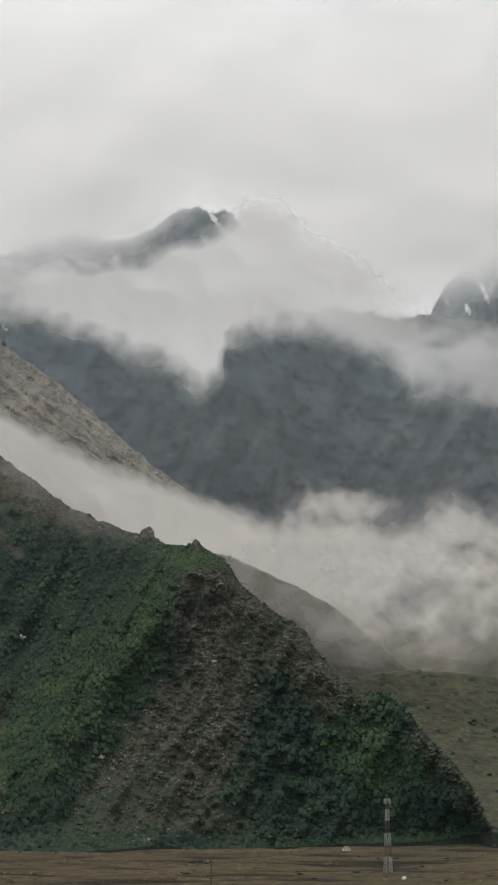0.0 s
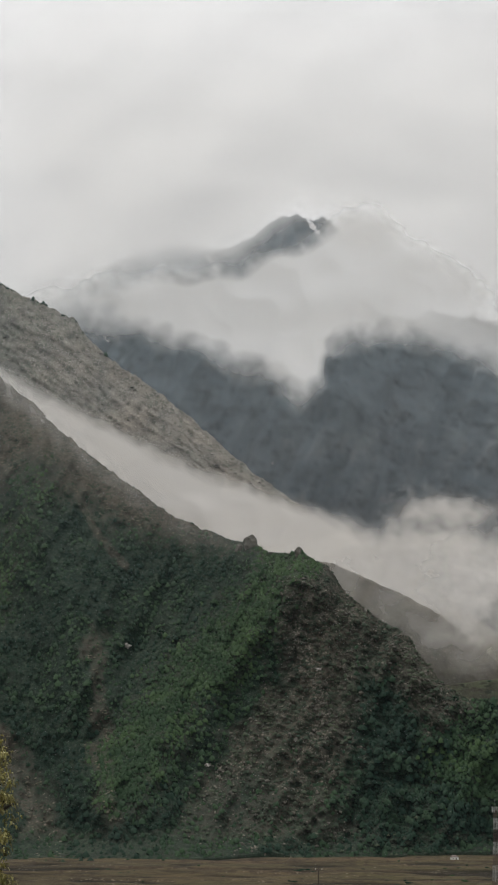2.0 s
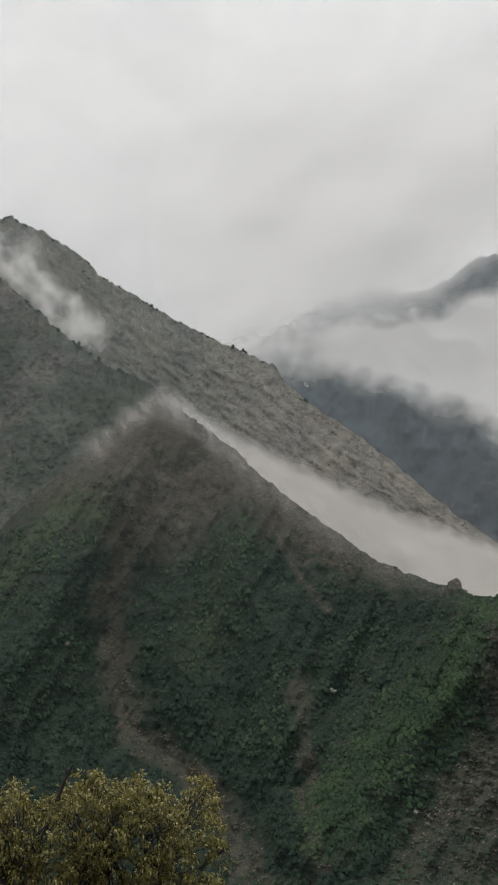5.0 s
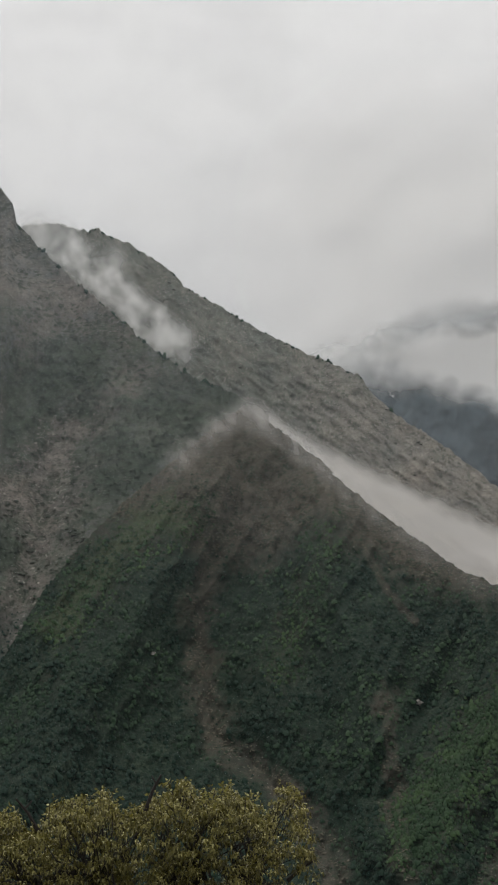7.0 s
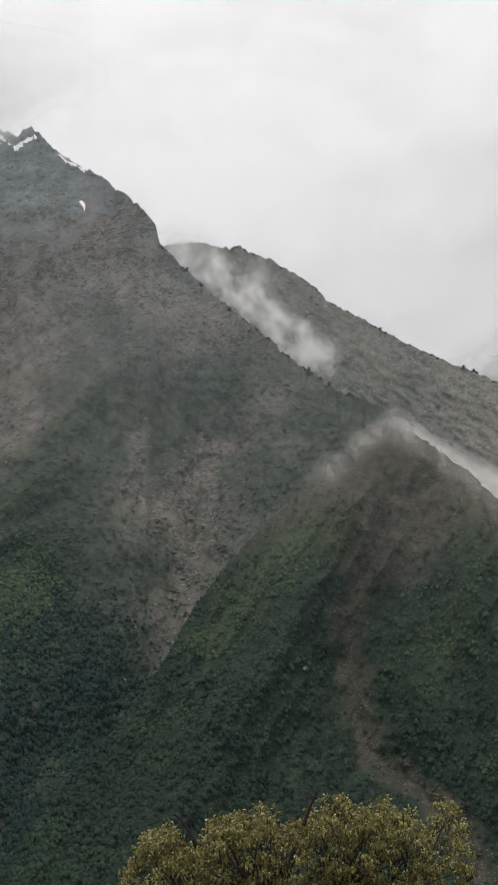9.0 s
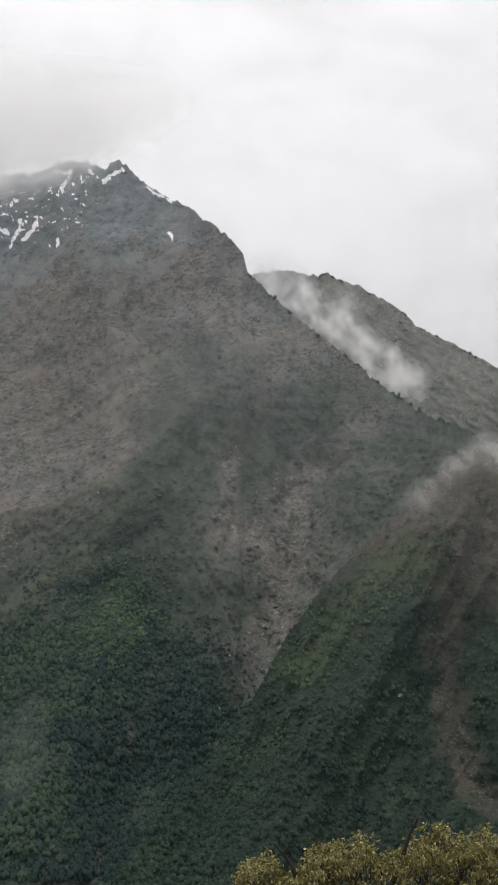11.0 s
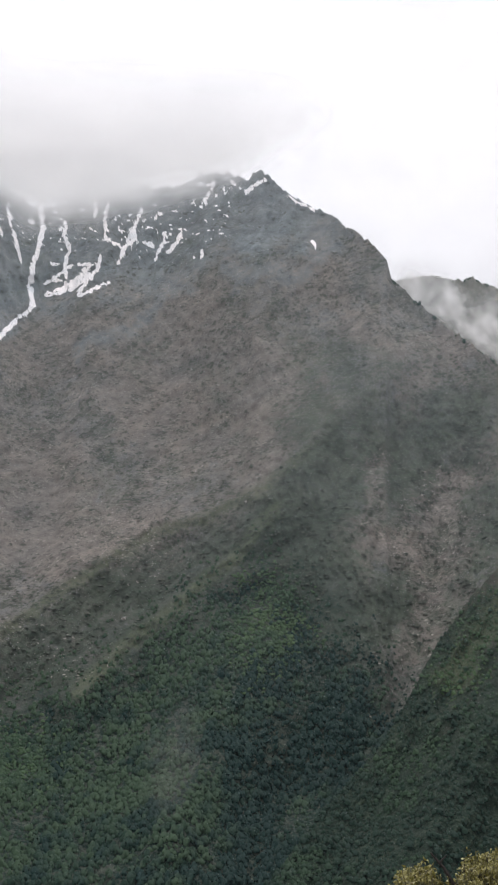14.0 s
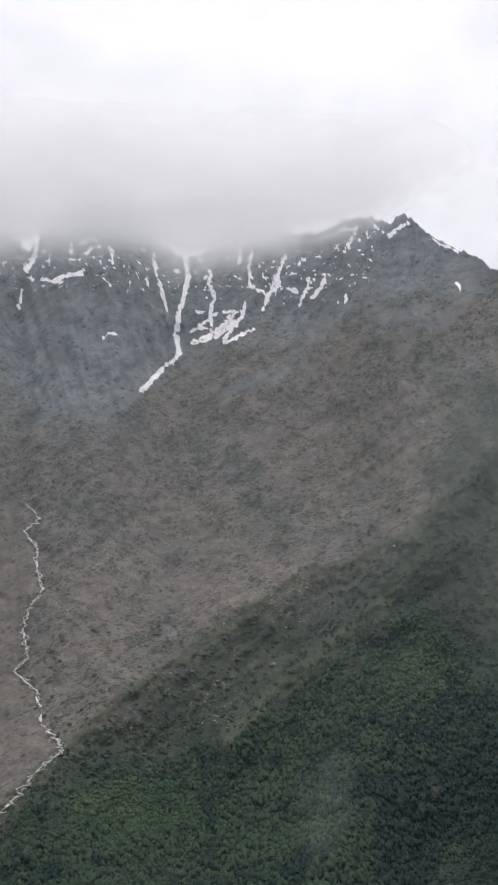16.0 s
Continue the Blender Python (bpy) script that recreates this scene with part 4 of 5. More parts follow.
def crest_mist(az, el, k):
    a, e = turn(az, el, 641, 0.8, 0.25)
    top = along(SPUR_CREST, a)
    run = smooth(0.9, 0.0, np.abs(e - top + 0.1)) * np.interp(az, [3, 5, 8, 12.5, 14, 16.5, 18], [0, 0.12, 0.20, 0.36, 0.50, 0.34, 0])
    return run * (0.7 + 1.1 * fbm((a + e) * 0.7, (e - a) * 1.6, 645, 4))


cloud("crest_mist", MIST, (2, 19), (5.5, 16), lambda az, el: along(SPUR_R, az) - 60, crest_mist, "thin mist drifting over the spur's crest", 1, 0.08, 10, 10)


def smoke(az, el, k):
    a, e = turn(az, el, 648, 0.9, 0.35)
    return 0.08 * smooth(0.0, 0.9, spot(a, e, 31.1, 2.9, 1.3, 2.8, 12)) * (0.8 + 0.9 * fbm(a, e, 649, 4))


cloud("mist_plume", MIST, (28.5, 33.5), (-0.8, 6.5), 1650, smoke, "small plume of mist rising from the wood", 1, 0.08, 10, 12)


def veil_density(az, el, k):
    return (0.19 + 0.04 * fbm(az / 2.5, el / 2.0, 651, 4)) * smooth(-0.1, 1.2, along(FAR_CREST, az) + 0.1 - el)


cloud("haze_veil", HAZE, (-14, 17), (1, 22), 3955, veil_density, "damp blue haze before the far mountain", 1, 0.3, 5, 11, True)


def wisp_density(az, el, k):
    a, e = turn(az, el, 681 + 9 * k, 0.9, 0.35)
    body = smooth(0.0, 0.8, strip(a, e, [(23.6, 21.2), (22.5, 20.3), (21.2, 19.3), (19.7, 18.2), (18.4, 17.1), (17.2, 16.2)], 1.0))
    body = np.maximum(body, 0.5 * smooth(0.0, 0.9, spot(a, e, 19.7, 19.0, 1.3, 0.9, -40)))
    torn = np.clip(0.78 + 1.1 * fbm((az - el) * 0.8, (az + el) * 0.75, 690, 4, 0.55), 0, 1.2)
    head = 0.85 * smooth(0.0, 0.7, spot(a, e, 22.6, 19.9, 1.5, 0.9, -40))
    return np.maximum(body * 0.75 * torn, head * (0.8 + 0.6 * fbm(az, el, 695, 3))) * smooth(0.8, -0.4, el - along(RIDGE_CREST, az))


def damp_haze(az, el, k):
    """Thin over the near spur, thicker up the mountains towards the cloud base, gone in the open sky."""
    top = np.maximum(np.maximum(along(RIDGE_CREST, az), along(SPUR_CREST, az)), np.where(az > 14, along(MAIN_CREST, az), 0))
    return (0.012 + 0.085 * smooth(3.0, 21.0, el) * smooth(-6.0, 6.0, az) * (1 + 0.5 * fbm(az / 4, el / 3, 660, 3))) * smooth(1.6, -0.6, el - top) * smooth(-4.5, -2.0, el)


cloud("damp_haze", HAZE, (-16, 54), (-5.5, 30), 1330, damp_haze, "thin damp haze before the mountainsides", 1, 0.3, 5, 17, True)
cloud("cloud_wisp", CLOUD, (15, 26), (14, 23.5), 3150, wisp_density, "thin cloud wisp caught behind the mountain shoulder", 1, 0.07, 30, 13)


def cap_density(az, el, k):
    a, e = turn(az, el, 721 + 5 * k, 2.4, 0.3)
    base = np.interp(a, [22, 25, 27, 28.4, 29.2, 31, 33, 36, 40, 44, 48], [26.2, 25.6, 25.0, 24.5, 24.0, 23.4, 22.8, 21.9, 22.6, 22.0, 22.0])
    return 0.97 * smooth(-0.9, 1.0, e - base + 0.35 * billow(az, el, 731 + 3 * k, 2.4)) * smooth(29.6, 23.6, el) * smooth(22.0, 30.0, az + 0.8 * fbm(az / 2, el / 2, 740, 3))


cloud("cloud_cap", DECK, (3, 54), (15, 38), 3290, cap_density, "soft grey cloud covering the snowy summits", 1, 0.15, 20, 15, True)

# ---- woods and stones on the slopes ----
rng = np.random.default_rng(7)


def crown_shapes(count, seed, sides=6, rings=((-0.35, 0.80), (0.2, 1.0), (0.68, 0.66)), tufts=4):
    """Uneven leafy crowns about 1 m in radius round z = 0.6, with loose tufts at their rims. Corners and triangles."""
    r = np.random.default_rng(seed)
    shapes = []
    for _ in range(count):
        verts, tris = [], []
        lean = r.normal(0, 0.12, 2)
        for ring, (up, wide) in enumerate(rings):
            for q in range(sides):
                a = 2 * math.pi * (q + 0.5 * ring) / sides + r.uniform(-0.2, 0.2)
                d = wide * r.uniform(0.55, 1.3)
                verts.append(np.array((d * math.cos(a) + lean[0] * up, d * math.sin(a) + lean[1] * up, 0.6 + up * r.uniform(0.75, 1.2))))
        verts.append(np.array((lean[0], lean[1], 0.6 + r.uniform(0.85, 1.1))))
        last = len(rings) - 1
        for q in range(sides):
            n = (q + 1) % sides
            for ring in range(last):
                lo, hi = ring * sides, (ring + 1) * sides
                tris += [(lo + q, lo + n, hi + q), (lo + n, hi + n, hi + q)]
            tris.append((last * sides + q, last * sides + n, len(rings) * sides))
        for k in range(tufts):
            d = r.normal(0, 1, 3) * (1, 1, 0.8) + (0, 0, 0.3)
            d /= np.linalg.norm(d)
            p = np.array((0, 0, 0.6)) + d * r.uniform(0.75, 1.15)
            b = len(verts)
            verts += [p + r.normal(0, 0.2, 3) for _ in range(3)]
            tris.append((b, b + 1, b + 2))
        shapes.append((np.array(verts), np.array(tris)))
    return shapes


def strew(name, points, sizes, tints, shapes, mat, label, category, stretch=(1, 1, 1), flat=False, sink=0.0):
    """Copies of the shapes at the points, joined into one mesh."""
    n = len(shapes[0][0])
    which = rng.integers(0, len(shapes), len(points))
    spin = rng.uniform(0, 2 * math.pi, len(points))
    base = np.stack([q[0] for q in shapes])[which] * np.asarray(stretch)
    c, s = np.cos(spin)[:, None], np.sin(spin)[:, None]
    x, y = base[..., 0] * c - base[..., 1] * s, base[..., 0] * s + base[..., 1] * c
    verts = np.stack([x, y, base[..., 2]], -1) * sizes[:, None, None] + points[:, None, :]
    verts[..., 2] -= sink * sizes[:, None]
    faces = np.stack([q[1] for q in shapes])[which] + (np.arange(len(points)) * n)[:, None, None]
    me = mesh_from(name, verts.reshape(-1, 3), faces.reshape(-1, faces.shape[-1]), {"tint": np.repeat(tints, n)}, mat, flat)
    if not flat:
        # leaf masses catch light softly: their normals lean outwards and up
        out_ = (base - np.array((0, 0, 0.45))) * np.array((0.36, 0.36, 0.28))
        nx, ny = out_[..., 0] * c - out_[..., 1] * s, out_[..., 0] * s + out_[..., 1] * c
        soft = np.stack([nx, ny - 0.12, out_[..., 2] + 0.48], -1).reshape(-1, 3)
        me.normals_split_custom_set_from_vertices(soft / np.linalg.norm(soft, axis=1)[:, None])
    return tagged(new(name, me), label, category, kind="stuff")


def sow(points, weight, count, fields_el, limit_el=-4.6):
    """Picks count spots of a slope by weight, spread inside their cells; rows near the foot count for less."""
    w = np.clip(weight, 0, 1).astype(float).copy()
    w[fields_el < limit_el] = 0
    w[-1] = 0
    p = w.ravel() / w.sum()
    k = rng.choice(p.size, count, p=p)
    i, j = np.unravel_index(k, w.shape)
    i, j = np.minimum(i, w.shape[0] - 2), np.minimum(j, w.shape[1] - 2)
    f, g = rng.uniform(0, 1, (count, 1)), rng.uniform(0, 1, (count, 1))
    q = (points[i, j] * (1 - f) + points[i + 1, j] * f) * (1 - g) + (points[i, j + 1] * (1 - f) + points[i + 1, j + 1] * f) * g
    return q, i, j


SHRUB = crown_shapes(14, 3, 5, ((-0.5, 0.75), (0.1, 0.95), (0.75, 0.52)))
SCRUB = crown_shapes(14, 6, 5, ((-0.35, 0.85), (0.4, 0.75)), 7)
BUSH = crown_shapes(8, 4, 5, ((-0.3, 0.9), (0.3, 0.8)))
WOOD = leaf_material("wood_leaves", (0.008, 0.023, 0.016), (0.030, 0.058, 0.027))
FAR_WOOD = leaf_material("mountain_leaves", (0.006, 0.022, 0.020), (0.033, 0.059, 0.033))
FAR_FRESH = leaf_material("mountain_fresh_leaves", (0.030, 0.058, 0.033), (0.058, 0.096, 0.044))
LUSH = leaf_material("fresh_leaves", (0.018, 0.040, 0.018), (0.040, 0.072, 0.028))
DRY_HEATH = leaf_material("dry_heath_leaves", (0.080, 0.088, 0.074), (0.135, 0.134, 0.112))
LOW_WOOD = leaf_material("low_scrub_leaves", (0.028, 0.042, 0.028), (0.060, 0.072, 0.046))
HEATH = leaf_material("heath_leaves", (0.052, 0.064, 0.052), (0.096, 0.100, 0.080))


def tint_at(q, seed, scale=60.0):
    """Stands of older and fresher leaves, with clumps inside them."""
    x, z = q[:, 0], q[:, 2] + q[:, 1] * 0.3
    return np.clip(0.38 + 2.1 * fbm(x / scale, z / scale, seed, 4, 0.6) + 0.8 * fbm(x / 26, z / 26, seed + 60, 3) + rng.normal(0, 0.05, len(q)), 0, 1)


q, i, j = sow(spur_pts, spur_fields["wood"] ** 1.6, 27000, spur_el)
q[:, 2] -= 0.6
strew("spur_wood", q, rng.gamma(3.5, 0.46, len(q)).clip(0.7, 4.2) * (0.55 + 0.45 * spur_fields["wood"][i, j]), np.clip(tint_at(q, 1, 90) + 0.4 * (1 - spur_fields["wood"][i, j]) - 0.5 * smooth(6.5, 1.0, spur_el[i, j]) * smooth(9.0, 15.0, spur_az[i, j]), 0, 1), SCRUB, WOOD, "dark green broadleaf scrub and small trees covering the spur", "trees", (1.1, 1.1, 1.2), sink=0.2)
q, i, j = sow(spur_pts, spur_fields["grass"] ** 1.3, 9500, spur_el)
q[:, 2] -= 0.6
strew("fresh_scrub", q, rng.gamma(3.2, 0.45, len(q)).clip(0.6, 3.6), tint_at(q, 2), SCRUB, LUSH, "fresh green scrub on the spur's ribs", "shrubs", (1.0, 1.0, 1.2), sink=0.3)
# loose low bushes on the open ground between
q, i, j = sow(spur_pts, np.clip((spur_fields["scrub"] + 0.35 * spur_fields["rocky"]) * (1 - spur_fields["wood"]), 0, 1) ** 1.5, 7000, spur_el)
strew("spur_bushes", q, rng.gamma(2.4, 0.42, len(q)).clip(0.4, 2.6), tint_at(q, 3, 70), BUSH, LOW_WOOD, "low dark bushes on the spur's open ground", "shrubs", (1.2, 1.2, 0.85), sink=0.25)
# the mountain above the spur's crest; what lies behind the spur stays bare
clear = main_el > along(SPUR_CREST, main_az) - 0.4
glade = fbm(main_az * 0.75 + main_el * 0.3, main_el * 0.6, 1201, 4, 0.6)
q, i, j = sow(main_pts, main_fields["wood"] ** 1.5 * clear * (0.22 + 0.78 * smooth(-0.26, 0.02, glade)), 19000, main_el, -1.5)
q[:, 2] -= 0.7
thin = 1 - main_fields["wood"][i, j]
# hollow and its spots tinted darker: shade put into the leaf colour
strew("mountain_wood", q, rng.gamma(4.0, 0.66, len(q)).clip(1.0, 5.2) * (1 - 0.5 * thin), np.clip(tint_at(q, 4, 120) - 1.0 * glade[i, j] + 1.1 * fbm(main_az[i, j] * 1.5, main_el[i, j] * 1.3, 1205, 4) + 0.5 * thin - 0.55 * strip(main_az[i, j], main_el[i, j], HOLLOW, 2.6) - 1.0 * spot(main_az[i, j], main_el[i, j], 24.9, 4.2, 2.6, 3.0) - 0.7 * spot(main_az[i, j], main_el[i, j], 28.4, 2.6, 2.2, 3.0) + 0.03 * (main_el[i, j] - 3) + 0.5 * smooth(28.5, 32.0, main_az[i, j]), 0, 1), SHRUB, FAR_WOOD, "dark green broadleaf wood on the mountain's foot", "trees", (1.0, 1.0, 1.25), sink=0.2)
q, i, j = sow(main_pts, np.clip(main_fields["lush"] - 0.15, 0, 1) * clear, 4500, main_el, -3.2)
strew("mountain_scrub", q, rng.gamma(4.0, 0.5, len(q)).clip(0.8, 4.0), tint_at(q, 5), SHRUB, FAR_FRESH, "fresh green scrub on the mountain's ribs", "shrubs", (1.1, 1.1, 0.9), sink=0.35)
q, i, j = sow(main_pts, np.clip((main_fields["scrub"] + 0.3 * main_fields["grass"]) * (1 - main_fields["wood"]), 0, 1) ** 1.6 * clear, 15000, main_el, -1.5)
strew("mountain_bushes", q, rng.gamma(2.4, 0.5, len(q)).clip(0.4, 3.4), tint_at(q, 7, 90), BUSH, HEATH, "low dark scrub scattered over the mountain's brown face", "shrubs", (1.35, 1.35, 0.7), sink=0.3)
q, i, j = sow(ridge_pts, ridge_fields["ledge"] * ridge_fields["scrub"] * (ridge_el > along(SPUR_CREST, ridge_az) - 0.3), 1800, ridge_el)
strew("ridge_bushes", q, rng.gamma(2.0, 0.5, len(q)).clip(0.4, 3.2), tint_at(q, 8, 90), BUSH, DRY_HEATH, "low grey-green scrub along the dry ridge's ledges", "shrubs", (1.6, 1.3, 0.6), sink=0.3)


# small trees along the far crests
for pts, first, span, count, name, label in ((main_pts, 12.5, (15.5, 24.0), 170, "crest_scrub", "small dark trees along the mountain's shoulder"),
                                             (ridge_pts, -6.0, (9.0, 20.8), 150, "ridge_scrub", "small dark trees along the dry ridge's crest")):
    cols = ((rng.uniform(*span, count) - first) / 0.065).astype(int)
    cols = cols[fbm(cols * 0.11, cols * 0.0, 44, 3) > 0.0]
    q = pts[-2, cols] - np.array((0, 0, 1.2))
    strew(name, q, rng.gamma(3.0, 0.55, len(q)) + 0.6, rng.uniform(0.2, 0.8, len(q)), SHRUB, FAR_WOOD, label, "trees", (1, 1, 1.35))


def stone_shapes(count, seed):
    """Broken stones with uneven faces, about 1 m in radius."""
    r = np.random.default_rng(seed)
    g = (1 + 5 ** 0.5) / 2
    ball = np.array([(-1, g, 0), (1, g, 0), (-1, -g, 0), (1, -g, 0), (0, -1, g), (0, 1, g), (0, -1, -g), (0, 1, -g), (g, 0, -1), (g, 0, 1), (-g, 0, -1), (-g, 0, 1)]) / 1.9
    order = np.array([(0, 11, 5), (0, 5, 1), (0, 1, 7), (0, 7, 10), (0, 10, 11), (1, 5, 9), (5, 11, 4), (11, 10, 2), (10, 7, 6), (7, 1, 8),
                      (3, 9, 4), (3, 4, 2), (3, 2, 6), (3, 6, 8), (3, 8, 9), (4, 9, 5), (2, 4, 11), (6, 2, 10), (8, 6, 7), (9, 8, 1)])
    return [(ball * r.uniform(0.55, 1.15, (12, 1)) * r.uniform(0.6, 1.1, 3) + r.normal(0, 0.1, (12, 3)), order) for _ in range(count)]


STONES = stone_shapes(12, 5)
STONE = plain("pale_stone", (0.13, 0.118, 0.094), 0.9, 0, 0.4, 0.5)
SCREE = plain("scree_stone", (0.29, 0.265, 0.24), 0.9, 0, 0.3, 0.4)
RIDGE_STONE = plain("ridge_stone", (0.15, 0.142, 0.13), 0.9, 0, 0.3, 0.45)
GREY = plain("grey_stone", (0.070, 0.066, 0.053), 0.9, 0, 0.3, 0.5)
q, i, j = sow(spur_pts, spur_fields["pale"] ** 2, 1700, spur_el)
strew("rubble", q, (rng.gamma(1.6, 0.4, len(q)) + 0.3).clip(0, 2.4), rng.uniform(0, 1, len(q)), STONES, STONE, "pale rubble and boulders on the spur's face", "rocks", flat=True)
q, i, j = sow(spur_pts, spur_fields["rocky"] ** 2, 3200, spur_el)
strew("outcrops", q, (rng.gamma(1.6, 0.55, len(q)) + 0.5).clip(0, 3.2), rng.uniform(0, 1, len(q)), STONES, GREY, "grey rock outcrops on the spur's face", "rocks", (1, 1, 0.8), True)
q, i, j = sow(main_pts, np.clip(np.maximum(main_fields["pale"], 0.05 * main_fields["earth"]) - main_fields["bed"] - main_fields["wood"], 0, 1) ** 2, 5000, main_el, 0)
strew("scree", q, rng.gamma(1.8, 0.3, len(q)) + 0.25, rng.uniform(0, 1, len(q)), STONES, SCREE, "pale scree stones on the mountain's face", "rocks", (1.2, 1.2, 0.45), True)
q, i, j = sow(ridge_pts, ridge_fields["ledge"] * (ridge_el > along(SPUR_CREST, ridge_az) - 0.3), 1300, ridge_el)
strew("ledges", q, (rng.gamma(1.4, 0.9, len(q)) + 0.6).clip(0, 4), rng.uniform(0, 1, len(q)), STONES, RIDGE_STONE, "grey rock ledges on the dry ridge", "rocks", (1.6, 1.2, 0.6), True)
TUSSOCK = leaf_material("dry_tussocks", (0.098, 0.092, 0.070), (0.140, 0.130, 0.096), 0.9)
q, i, j = sow(spur_pts, np.clip(spur_fields["earth"] - spur_fields["rocky"] - 0.6 * spur_fields["wood"], 0, 1) ** 1.5, 3600, spur_el)
strew("tussocks", q - np.array((0, 0, 0.3)), rng.uniform(0.5, 1.7, len(q)), tint_at(q, 6, 40), SHRUB, TUSSOCK, "dry grass tussocks and low scrub on the spur's bare crest", "shrubs", (1.3, 1.3, 0.7))
q, i, j = sow(terrace_pts, np.clip(terrace_fields["wood"], 0, 1), 160, terrace_el)
strew("bushes", q, rng.uniform(1.0, 2.6, len(q)), tint_at(q, 8), SHRUB, WOOD, "low dark bushes on the grazed slope", "shrubs", (1.6, 1.2, 0.7))


def crag(az, el, size, seed, label):
    """A jagged outcrop that stands out of the spur's crest."""
    r = float(along(SPUR_R, az))
    bm = bmesh.new()
    bmesh.ops.create_icosphere(bm, subdivisions=3, radius=1)
    for v in bm.verts:
        n = noise.noise(v.co * 1.3 + Vector((seed, 0, 0))) * 0.35 + abs(noise.noise(v.co * 3.1 + Vector((0, seed, 0)))) * 0.3
        v.co *= 0.75 + n
        v.co.z *= 1.15
    me = bpy.data.meshes.new("crag")
    bm.to_mesh(me)
    bm.free()
    me.materials.append(GREY)
    ob = new("crag", me)
    p = place(np.array(az), np.array(el), r + 4)
    ob.matrix_basis = Matrix.Translation(p) @ Matrix.Diagonal((size, size, size, 1))
    return tagged(ob, label, "rock")


crag(3.68, 7.12, 10.5, 3.1, "dark rounded crag standing on the spur's crest")
crag(1.92, 6.74, 7.5, 5.7, "dark pointed crag on the spur's shoulder")
crag(4.10, 6.92, 6.0, 8.3, "small dark crag beside the rounded one")


def on_slope(points, angles, first, az, el):
    """The spot of a slope on a bearing and height angle from the eye."""
    c = min(max(round((az - first) / 0.065), 0), points.shape[1] - 1)
    return Vector(points[int(np.argmin(np.abs(angles[:, c] - el))), c])


PALE_ROCK = plain("pale_boulder", (0.32, 0.30, 0.275), 0.9, 0, 0.5, 0.3)


def boulder(spot_, size, seed, label):
    bm = bmesh.new()
    bmesh.ops.create_icosphere(bm, subdivisions=2, radius=1)
    for v in bm.verts:
        v.co *= 0.75 + 0.9 * noise.noise(v.co * 1.9 + Vector((seed, 0, 0)))
        v.co.z *= 0.75
    me = bpy.data.meshes.new("boulder")
    bm.to_mesh(me)
    bm.free()
    me.materials.append(PALE_ROCK)
    ob = new("boulder", me)
    ob.matrix_basis = Matrix.Translation(spot_ + Vector((0, 0, 0.25 * size))) @ Matrix.Diagonal((size, size, size, 1))
    return tagged(ob, label, "rock", "pale boulders on the slopes")


for a, e, size, label in ((8.17, 3.39, 5.5, "pale flat boulder among the spur's scrub"), (1.28, 2.58, 3.6, "pale boulder in the spur's rubble face"),
                          (5.21, -0.80, 3.6, "tan boulder low on the spur"), (17.65, 5.02, 4.2, "pale streaked boulder in the wood")):
    boulder(on_slope(spur_pts, spur_el, -10.5, a, e), size, a, label)
for a, e, size, label in ((33.03, 7.84, 4.6, "white boulder on the green rib"), (38.11, 5.39, 3.6, "small white boulder beside the stream slope"),
                          (28.66, 12.14, 3.4, "small pale boulder on the mountainside")):
    boulder(on_slope(main_pts, main_el, 12.5, a, e), size, a, label)


def lone_tree(spot_, height, seed, label):
    """A dark tree that stands clear of the scrub: trunk and an uneven crown of leafy tufts."""
    tree = tagged(new("tree"), label, "tree", "lone dark trees on the slopes")
    tree.matrix_basis = Matrix.Translation(spot_ - Vector((0, 0, 0.4)))
    bm = bmesh.new()
    bmesh.ops.create_cone(bm, cap_ends=True, segments=8, radius1=0.05 * height, radius2=0.02 * height, depth=0.6 * height, matrix=pose(0, 0, 0.3 * height))
    part("trunk", bm, BARK, tree)
    r = np.random.default_rng(seed)
    verts, faces = [], []
    for k in range(16):
        shape, tris = SHRUB[k % len(SHRUB)]
        z = r.uniform(0.2, 0.85)
        reach = 0.30 * math.sin(math.pi * (z - 0.05) ** 0.8)
        a = r.uniform(0, 2 * math.pi)
        faces.append(tris + sum(len(v) for v in verts))
        verts.append(shape * height * 0.14 * r.uniform(0.7, 1.2) + np.array((reach * math.cos(a), reach * math.sin(a), z - 0.1)) * height)
    verts = np.concatenate(verts)
    part_mesh("crown", mesh_from("crown", verts, np.concatenate(faces), {"tint": np.full(len(verts), 0.12)}, WOOD), tree, "dark green leafy crown")


BARK = plain("dark_bark", (0.022, 0.018, 0.015), 0.95, 0, 30, 0.4)
for k, (a, e, h) in enumerate(((6.92, 3.75, 11.0), (9.02, 5.6, 12.0), (-3.62, 1.45, 7.0), (-4.9, 1.2, 6.0))):
    lone_tree(on_slope(spur_pts, spur_el, -10.5, a, e), h, 40 + k, "dark rounded tree standing alone on the spur")

# ---- the white stream in its gully ----


